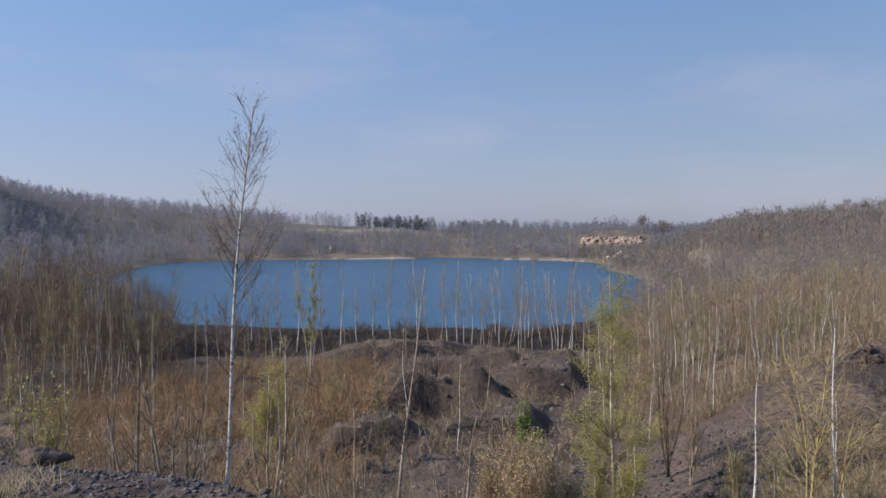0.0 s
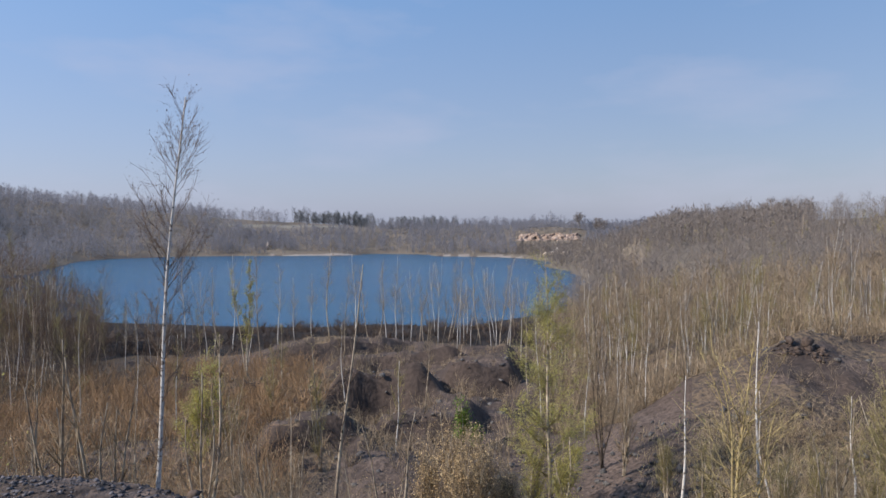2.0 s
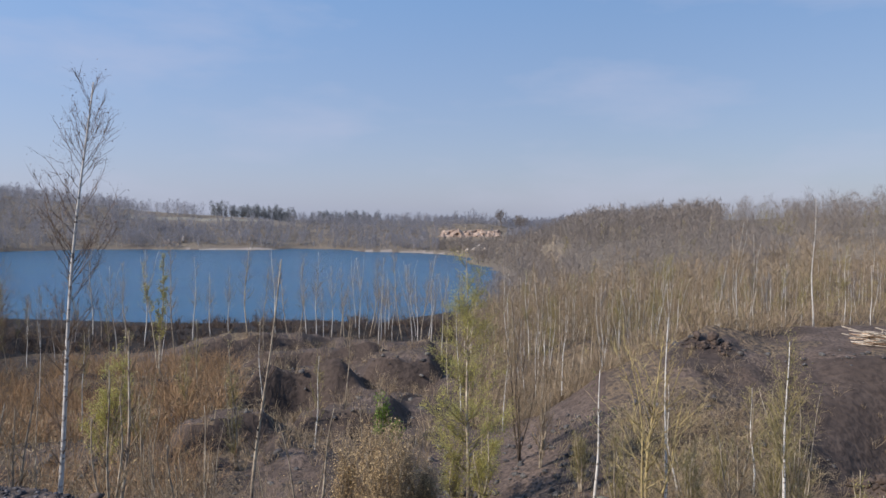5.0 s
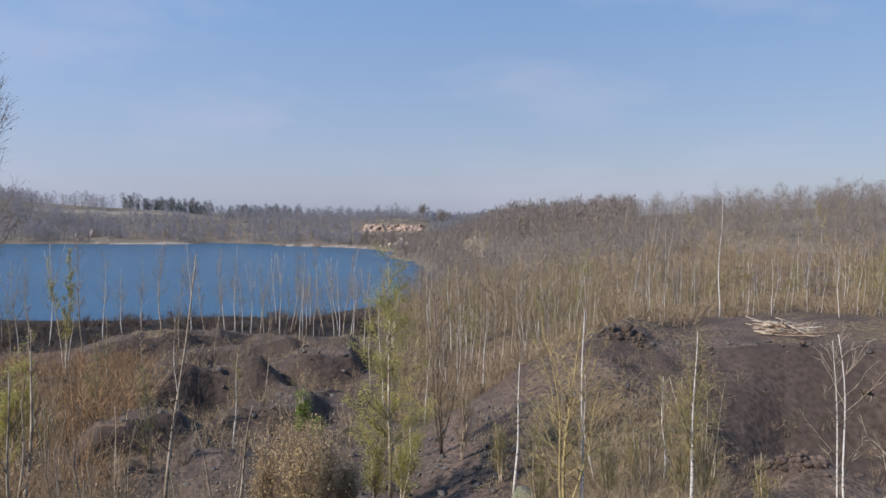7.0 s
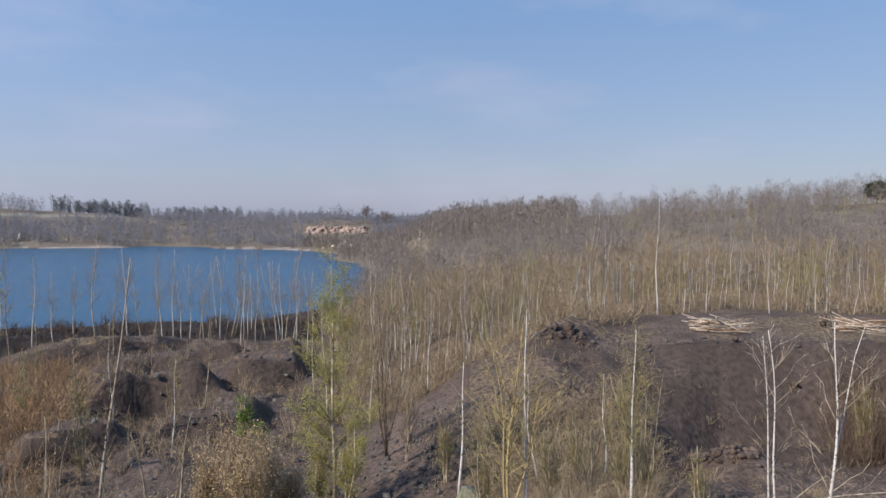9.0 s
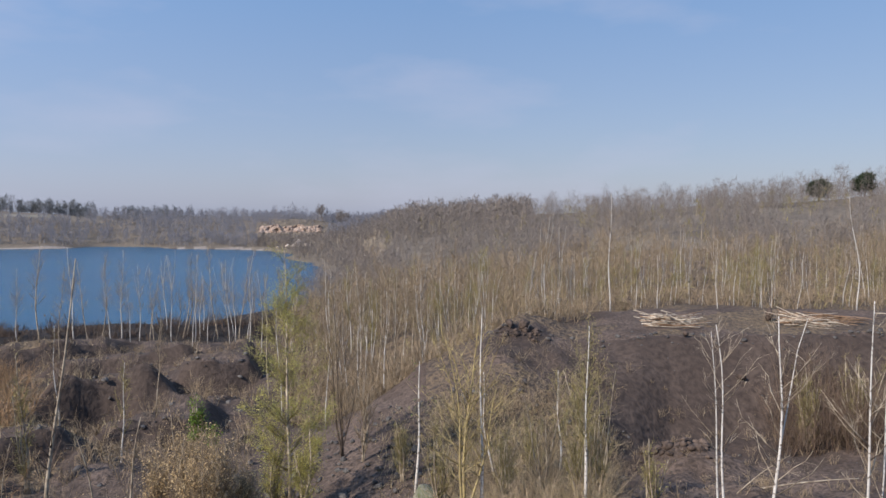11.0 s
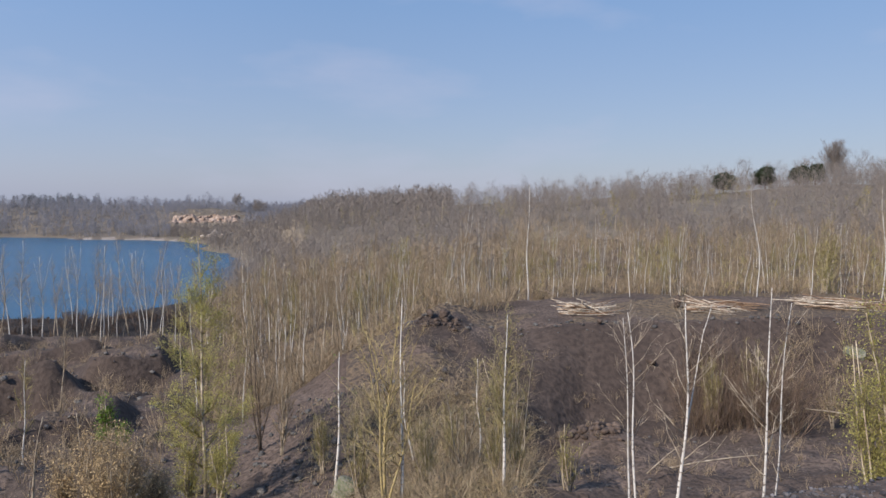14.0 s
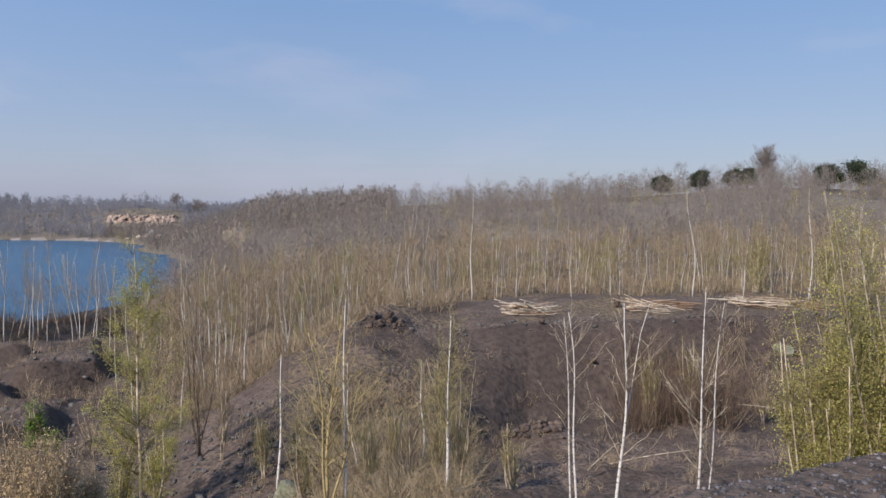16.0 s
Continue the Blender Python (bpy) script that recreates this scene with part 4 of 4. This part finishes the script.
for seed, b, r, h in ((460, 36.2, 26.0, 4.6), (461, 37.9, 26.5, 4.9), (462, 30.6, 26.5, 3.2), (463, 22.2, 30.0, 2.6), (464, 32.6, 30.0, 3.0)):
    shrub(seed, b, r, h, "olive budding willow shoots on the spur", (GREY_BARK, OLIVE_TWIG, OLIVE_TWIG), 9, 18, 0.6, 2.2, 700, 0.05, 0.012, stout=0.5)
for seed, b, r, h in ((470, -25.5, 24.0, 5.0), (471, -18.8, 23.0, 5.0), (472, -7.2, 24.0, 4.4), (473, -11.2, 26.0, 4.6)):
    shrub(seed, b, r, h, "bare tan birch saplings in a clump", (GREY_BARK, TWIG, GOLD_LEAF), 6, 18, 0.7, 1.9, 120, 0.05, 0.012, stout=0.6)
for seed, b, r, h in ((440, -28.0, 52, 7.5), (441, -25.0, 66, 9), (442, -22.2, 58, 8.5), (443, -18.4, 62, 8), (444, -7.9, 60, 6.5), (445, -3.0, 48, 6), (446, 1.0, 40, 5.2), (447, 3.4, 52, 6), (448, -15.8, 50, 7),
                      (449, 20.6, 48, 7.6), (450, 26.0, 52, 7.4), (451, 29.6, 30, 4.5), (452, 34.8, 32, 4.4), (453, -30.8, 40, 8), (454, 16.0, 44, 8.4), (455, 18.6, 52, 8.2), (456, 11.6, 60, 10), (457, 12.6, 52, 9)):
    plant("birch_sapling", tree_shape(rand(seed), h, 0.045, sideways(b, 0.3 * math.sin(seed)), limbs=26, start=0.25, spread=0.9, rise=1.7, twigs=9, twig_len=0.5, twig_w=0.018, bend=0.1, sides=5, leaves=120, leaf=0.06),
          spot(b, r), "thin bare birch sapling with budding twigs", "tree", (BARK if seed % 3 else GREY_BARK, TWIG if seed % 2 else OLIVE_TWIG, OLIVE_TWIG), "birch saplings of the pit")


# ---- stones ----
def rock_shape(rng, sx, sy, sz, cuts=2, rough=0.18):
    """A broken stone: a roughened block with facets."""
    bm = bmesh.new()
    bmesh.ops.create_icosphere(bm, subdivisions=cuts, radius=1.0)
    planes = [(Vector(rng.normal(size=3)).normalized(), rng.uniform(0.34, 0.62)) for _ in range(13)]
    for v in bm.verts:
        n = v.co.normalized()
        k = 1.0
        for q, d in planes:
            k = min(k, d / max(n.dot(q), 0.01)) if n.dot(q) > 0.05 else k
        v.co = n * k * 1.6 * (1 + rng.uniform(-rough, rough) * 0.35)
        v.co = Vector((v.co.x * sx, v.co.y * sy, v.co.z * sz))
    bm.normal_update()
    bm.verts.index_update()
    v = np.array([q.co[:] for q in bm.verts])
    f = np.array([[q.index for q in fc.verts] for fc in bm.faces])
    bm.free()
    return v, f


def boulder(seed, b, r, size, label, mat, sink=0.25, turn=0, cuts=1):
    v, f = rock_shape(rand(seed), *size, cuts)
    ob = new("boulder", mesh_from("boulder", v, f, mat))
    ob.matrix_basis = Matrix.Translation(spot(b, r) + Vector((0, 0, size[2] * (1 - sink * 2)))) @ pose(0, 0, 0, 6, 4, turn)
    tagged(ob, label, "boulder")


boulder(501, -29.6, 7.1, (0.20, 0.14, 0.10), "dark angular boulder on the gravel crest", SHALE, 0.25, 20, 3)
boulder(502, -11.0, 5.2, (0.13, 0.11, 0.10), "small dark stone on the gravel edge", SHALE, 0.2, 50)
boulder(503, -14.3, 5.5, (0.06, 0.05, 0.05), "small dark stone on the gravel edge", SHALE, 0.2, 10)
boulder(513, -1.4, 5.15, (0.34, 0.20, 0.06), "low pale lump of earth on the gravel edge", PALE_EARTH, 0.3, 5, 3)
boulder(514, 1.6, 5.1, (0.13, 0.11, 0.05), "small dark stone on the gravel edge", SHALE, 0.2, 50, 2)
boulder(504, 24.4, 28.0, (0.75, 0.55, 0.5), "pale mossy boulder on the bare slope", MOSS_STONE, 0.2, 15, 3)
boulder(506, 62.6, 55.5, (0.5, 0.4, 0.35), "dark stone at the terrace edge", SHALE, 0.2, 80)
boulder(507, 52.2, 49.5, (0.45, 0.35, 0.35), "dark stone on the bare face", SHALE, 0.2, 30)
boulder(508, 48.0, 48.5, (0.6, 0.3, 0.25), "dark stone lying below the terrace edge", SHALE, 0.2, 75)
boulder(509, 31.8, 48.0, (0.5, 0.4, 0.5), "dark clod on the mound's top", SHALE, 0.15, 30)
boulder(510, 30.6, 48.0, (0.4, 0.3, 0.3), "dark clod on the mound's top", SHALE, 0.15, 70)
boulder(511, 44.0, 50.5, (0.4, 0.3, 0.3), "dark clod on the terrace", SHALE, 0.15, 30)
boulder(512, 49.7, 58.0, (0.55, 0.4, 0.5), "dark stump on the terrace", SHALE, 0.15, 30)
for seed, b, r, sz in ((520, 13.8, 424, 3.0), (521, 13.4, 428, 2.0), (522, 12.9, 432, 1.8), (523, 14.3, 420, 2.0), (524, 14.7, 416, 1.2), (525, 12.2, 436, 1.0)):
    boulder(seed, b, r, (sz * 1.3, sz, sz * 0.8), "pale boulder on the far shore", PALE_ROCK, 0.2, seed * 37 % 180)
for seed, b, r, sz in ((530, -8.9, 526, 2.4), (531, -9.9, 524, 1.8)):
    boulder(seed, b, r, (sz * 0.6, sz * 0.6, sz * 1.4), "pale rock face at the foot of the far wood", PALE_ROCK, 0.15, 20)


def slab(b, r, size, lean, turn, label):
    """A broken flat slab with chipped corners, leaning on the slope."""
    rng = rand(505)
    bm = bmesh.new()
    bmesh.ops.create_cube(bm, size=1.0)
    bmesh.ops.subdivide_edges(bm, edges=bm.edges[:], cuts=3, use_grid_fill=True)
    for v in bm.verts:
        v.co += Vector(rng.normal(size=3)) * 0.025
        if abs(v.co.x) + abs(v.co.y) > 0.85:
            v.co.x, v.co.y = v.co.x * 0.84, v.co.y * 0.84
        v.co = Vector((v.co.x * size[0], v.co.y * size[1], v.co.z * size[2]))
    me = bpy.data.meshes.new("stone_slab")
    bm.to_mesh(me)
    bm.free()
    me.materials.append(MOSS_STONE)
    ob = new("stone_slab", me)
    ob.matrix_basis = Matrix.Translation(spot(b, r) + Vector((0, 0, 0.25))) @ pose(0, 0, 0, 0, 0, turn) @ pose(0, 0, 0, lean, 12, 0)
    tagged(ob, label, "stone slab")


slab(61.6, 55.5, (1.3, 0.8, 0.25), 38, -62, "pale grey slab of broken stone lying on the face")


def scatter(name, label, rng, n, place, lo, hi, mat, shapes=8, cuts=1):
    kinds = [rock_shape(rng, 1, 0.8, 0.6, cuts) for _ in range(shapes)]
    out = []
    sites = np.array([place() for _ in range(n)])
    for x, y, z in zip(sites[:, 0], sites[:, 1], ground(sites[:, 0], sites[:, 1])):
        s = lo * (hi / lo) ** (rng.uniform(0, 1) ** 2.2)
        a = rng.uniform(0, 6.28)
        v, f = kinds[rng.integers(0, shapes)]
        c, d = math.cos(a), math.sin(a)
        w = np.stack([v[:, 0] * c - v[:, 1] * d, v[:, 0] * d + v[:, 1] * c, v[:, 2]], -1) * s
        out.append((w + np.array([x, y, z + 0.2 * s]), f))
    v, f = joined(out)
    tagged(new(name, mesh_from(name, v, f, mat)), label, "stones", kind="stuff")


rng = rand(600)
scatter("dark_lumps", "rugged dark lumps of spoil at the foot of the face", rng, 170, polar(rng, 41.0, 46.0, 35.5, 40), 0.08, 0.5, SHALE, cuts=1)
scatter("dark_lumps", "rugged dark lumps on the mound's lip", rng, 70, polar(rng, 29.5, 33.0, 46.5, 48.5), 0.08, 0.4, SHALE, cuts=1)
scatter("gravel", "dark broken gravel on the heap's crest", rng, 10000, polar(rng, -40, -6, 3.6, 8.4, 0.7), 0.006, 0.036, GRAVEL, cuts=1)
scatter("gravel", "dark broken gravel on the heap's crest", rng, 8000, polar(rng, 50, 80, 3.6, 8.4, 0.7), 0.006, 0.036, GRAVEL, cuts=1)
scatter("rubble", "broken stones on the spoil slope", rng, 1500, polar(rng, 10, 40, 20, 40), 0.04, 0.32, STONE)
scatter("rubble", "broken stones on the pit floor", rng, 900, polar(rng, -25, 12, 26, 90), 0.06, 0.45, STONE)
scatter("rubble", "clods and stones on the bare face", rng, 500, polar(rng, 38, 70, 26, 62), 0.03, 0.13, STONE)
scatter("clods", "clods along the terrace edge", rng, 200, lambda: (lambda b: ((np.interp(b, [30, 40, 51, 62, 72], [48, 49.5, 52, 60, 62]) + rng.uniform(-1.2, 1.5)) * math.sin(radians(b)), (np.interp(b, [30, 40, 51, 62, 72], [48, 49.5, 52, 60, 62]) + rng.uniform(-1.2, 1.5)) * math.cos(radians(b))))(rng.uniform(29, 72)), 0.06, 0.30, STONE)


# ---- the sandstone quarry face over the far shore ----
def build_cliff():
    """A broken face cut into the bank: it starts on the ground and ends flush with the bank's top."""
    n, m = 110, 16
    bs = np.linspace(10.6, 15.8, n)
    v = []
    for i, b in enumerate(bs):
        e = float(smoothstep(np.array(min(i, n - 1 - i) / 9)))
        gap = 1 - 0.5 * math.exp(-((b - 12.55) / 0.24) ** 2)
        high = (4.2 + 2.4 * float(value_noise(np.array(b * 2.3), np.array(0.5))) + 1.2 * float(value_noise(np.array(b * 5.0), np.array(3.5)))) * e * gap
        foot = 9.3
        for j in range(m):
            t = j / (m - 1)
            r = 490 + 6 * t + 4 * float(value_noise(np.array(b * 3.3), np.array(t * 3.0))) + 2.0 * float(value_noise(np.array(b * 8.0), np.array(t * 5.0)))
            v.append((r * math.sin(radians(b)), r * math.cos(radians(b)), foot + 0.8 * value_noise(np.array(b * 5.0), np.array(1.5)) + (1.8 * e + 0.8 * high) * t ** 1.3))
    base = len(v)
    for i, b in enumerate(bs):
        x, y = 478 * math.sin(radians(b)), 478 * math.cos(radians(b))
        v.append((x, y, float(ground(x, y)) - 1.0))
    top = len(v)
    for i, b in enumerate(bs):
        v.append((526 * math.sin(radians(b)), 526 * math.cos(radians(b)), v[i * m + m - 1][2] - 1.0))
    f = []
    for i in range(n - 1):
        for j in range(m - 1):
            f.append((i * m + j, (i + 1) * m + j, (i + 1) * m + j + 1, i * m + j + 1))
        f.append((i * m + m - 1, (i + 1) * m + m - 1, top + i + 1, top + i))
        f.append((base + i, base + i + 1, (i + 1) * m, i * m))
    talus = [1 if min(q) >= base or base <= max(q) < top else 0 for q in f]
    tagged(new("quarry_face", mesh_from("quarry_face", v, f, [SANDSTONE, MEADOW], talus)), "orange sandstone quarry face above the far shore", "cliff", kind="structure")


build_cliff()


# ---- stacks of cut birch poles on the terrace ----
def pole_stack(seed, b, r, n, length, mat, label, heading, width=1.3, tall=0.7, mess=0.12):
    rng = rand(seed)
    root = new("pole_stack")
    root.matrix_basis = Matrix.Translation(spot(b, r)) @ pose(0, 0, 0, 0, 0, heading)
    tagged(root, label, "wood pile", "stacks of cut poles")
    for i in range(n):
        q = rng.uniform(0, 1)
        ln = length * rng.uniform(0.55, 1.1)
        y0 = rng.normal() * width * 0.4
        z0 = 0.06 + tall * rng.uniform(0, 1) * max(0.15, 1 - abs(y0) / width) * 0.9
        x0 = rng.normal() * length * 0.12
        yaw, tip = rng.normal() * mess, rng.normal() * (0.04 + 0.3 * mess * (mess > 0.25))
        rad = rng.uniform(0.016, 0.042)
        t = np.linspace(-0.5, 0.5, 5)
        p = np.stack([x0 + t * ln * math.cos(yaw), y0 + t * ln * math.sin(yaw), z0 + t * ln * tip + 0.05 * np.sin(6 * t + q * 6)], -1)
        p[:, 2] = np.maximum(p[:, 2], 0.03)
        part("pole", *tube(p, rad * (1 - 0.5 * (t + 0.5)), 6), mat if rng.uniform() > 0.3 else BROWN_TIMBER, root)


pole_stack(701, 43.0, 54.5, 80, 3.9, TIMBER, "loose heap of cut birch poles on bare earth", -43 + 14, 1.5, 0.75, 0.5)
pole_stack(702, 52.3, 57.5, 60, 4.0, TIMBER, "stack of pale cut birch poles on bare earth", -52 + 4, 1.4, 0.8, 0.32)
pole_stack(703, 53.8, 58.5, 26, 3.6, BROWN_TIMBER, "low stack of brown cut branches", -54, 1.2, 0.5, 0.25)
pole_stack(704, 60.3, 63.0, 60, 5.6, TIMBER, "long stack of white birch poles with reddish brushwood", -60, 1.2, 0.8, 0.16)
pole_stack(705, 62.5, 63.5, 24, 5.0, BROWN_TIMBER, "stack of reddish brushwood and branches", -61, 1.2, 0.9, 0.15)


def fallen(seed, b0, r0, s0, b1, r1, s1, rad, label):
    """A thin trunk leaning or lying between two places, given by bearing, distance and slope from the eye."""
    a = Vector((r0 * math.sin(radians(b0)), r0 * math.cos(radians(b0)), EYE + s0 * r0))
    c = Vector((r1 * math.sin(radians(b1)), r1 * math.cos(radians(b1)), EYE + s1 * r1))
    t = np.linspace(0, 1, 9)[:, None]
    p = np.array(a)[None] * (1 - t) + np.array(c)[None] * t + 0.12 * np.array([0, 0, 1.0]) * np.sin(math.pi * t)
    root = new("fallen_birch", mesh_from("fallen_birch", *tube(p, rad * (1 - 0.7 * t[:, 0]), 6), GREY_BARK, smooth=True))
    tagged(root, label, "fallen tree")
    rng = rand(seed)
    m = 9
    q = rng.uniform(0.3, 1, m)
    base = np.stack([np.interp(q, t[:, 0], p[:, k]) for k in range(3)], -1)
    part("twig_spray", *blades(rng, base, rng.normal(size=(m, 3)) + np.array([0, 0, 0.7]), 0.6, 0.02), TWIG, root)["kind"] = "stuff"


fallen(711, 47.6, 31.0, -0.362, 55.8, 33.0, -0.316, 0.05, "fallen birch pole propped among the trunks")
fallen(712, 58.7, 43.0, -0.249, 64.0, 42.0, -0.254, 0.05, "fallen birch pole lying on the pit floor")
fallen(713, 48.0, 29.0, -0.36, 51.5, 30.0, -0.30, 0.03, "broken birch limb leaning on a trunk")


# ---- pines and the big bare tree on the skyline ----
def pine(seed, b, r, h, label):
    rng = rand(seed)
    root = new("pine_tree")
    root.matrix_basis = Matrix.Translation(spot(b, r))
    tagged(root, label, "tree")
    part("trunk", *tube([(0, 0, -0.4), (0.1, 0, h * 0.5), (0.15, 0.1, h * 0.95)], [0.28, 0.2, 0.05], 6), DARK_BARK, root)
    n, clumps = 8000, 14
    az, q = rng.uniform(0, 6.28, clumps), np.sqrt(rng.uniform(0, 1, clumps))
    cz = h * rng.uniform(0.30, 0.92, clumps)
    wide = 0.44 * h * (1.15 - 0.75 * (cz / h - 0.30) / 0.62)
    c = np.stack([wide * q * np.cos(az), wide * q * np.sin(az), cz], -1)
    k = rng.integers(0, clumps, n)
    size = (0.088 * h * rng.uniform(0.7, 1.3, clumps))[k][:, None]
    base = c[k] + rng.normal(size=(n, 3)) * size * np.array([1.25, 1.25, 0.8])
    part("crown", *blades(rng, base, rng.normal(size=(n, 3)) + np.array([0, 0, 0.6]), 0.9, 0.26), NEEDLES, root)
    for i in range(clumps):
        part("limb", *tube([(0.1, 0, cz[i] * 0.72), c[i] * 0.5 + np.array([0, 0, cz[i] * 0.38]), c[i]], [0.09, 0.06, 0.03], 4), DARK_BARK, root)


for seed, b, r, top, label in ((801, 55.4, 262, 0.051, "dark broad pine on the skyline"), (802, 57.6, 266, 0.049, "dark pine on the skyline"), (803, 65.7, 262, 0.062, "dark broad pine on the skyline"),
                               (804, 63.8, 262, 0.057, "dark pine on the skyline"), (805, 52.6, 270, 0.044, "small dark pine on the skyline"), (806, 68.4, 262, 0.06, "dark pine on the skyline"), (807, 58.6, 264, 0.053, "dark pine on the skyline")):
    pine(seed, b, r, max(6.0, height_to(b, r, top)), label)
plant("bare_tree", tree_shape(rand(810), max(10.0, height_to(59.7, 275, 0.075)), 0.28, (0, 0), limbs=90, start=0.25, spread=6.0, rise=1.3, twigs=30, twig_len=1.6, twig_w=0.06, bend=0.3, fork=3, stems=3, full=0.8, thin=0.3),
      spot(59.7, 275), "big bare rounded tree on the skyline", "tree", (GREY_BARK, HILL_WOOD, None))
for seed, b, r, h in ((825, 15.6, 512, 9.5), (826, 16.9, 505, 10), (827, 18.6, 470, 8), (828, 21.0, 440, 7.5), (829, 17.4, 500, 9.0)):
    plant("bare_tree", tree_shape(rand(seed), h, 0.35, (0, 0), limbs=36, start=0.2, spread=4.6, rise=0.9, twigs=26, twig_len=1.6, twig_w=0.11, bend=0.3, stems=2, full=0.9, sides=5, thin=0.2),
          spot(b, r), "rounded bare tree on the far skyline", "tree", (GREY_BARK, HILL_WOOD, None), "trees on the far skyline")


# ---- dry grass on the crest ----
def grass(name, label, rng, n, place, h, mat, w=0.006):
    xy = np.array([place() for _ in range(n)])
    base = np.concatenate([xy, ground(xy[:, 0], xy[:, 1])[:, None] - 0.01], 1)
    way = rng.normal(size=(n, 3)) * 0.5 + np.array([0, 0, 0.9])
    v, f = blades(rng, base, way, h * rng.uniform(0.4, 1.2, n), w)
    tagged(new(name, mesh_from(name, v, f, mat)), label, "grass", kind="stuff")


def tuft(rng, b, r, spread):
    c = spot(b, r)
    return lambda: (c.x + rng.normal() * spread, c.y + rng.normal() * spread)


rng = rand(900)
grass("dry_grass", "straw-coloured tuft of dry grass on the gravel", rng, 420, tuft(rng, -32.3, 6.0, 0.22), 0.26, STRAW)
grass("dry_grass", "thin dry grass on the near slope", rng, 2500, polar(rng, -30, 10, 14, 30), 0.6, STRAW, 0.012)
grass("dry_grass", "dry grass on the spur", rng, 4000, polar(rng, 20, 39, 22, 39), 0.6, STRAW, 0.016)
grass("dry_grass", "dry grass patches on the pit floor", rng, 6000, polar(rng, -28, 0, 44, 100), 0.7, STRAW, 0.035)
grass("dry_grass", "few tall bleached grass stems at the gravel edge", rng, 7, tuft(rng, -1.0, 6.2, 0.16), 1.25, STRAW, 0.012)
grass("dry_grass", "few tall bleached grass stems at the gravel edge", rng, 6, tuft(rng, 1.6, 6.4, 0.14), 0.9, STRAW, 0.010)
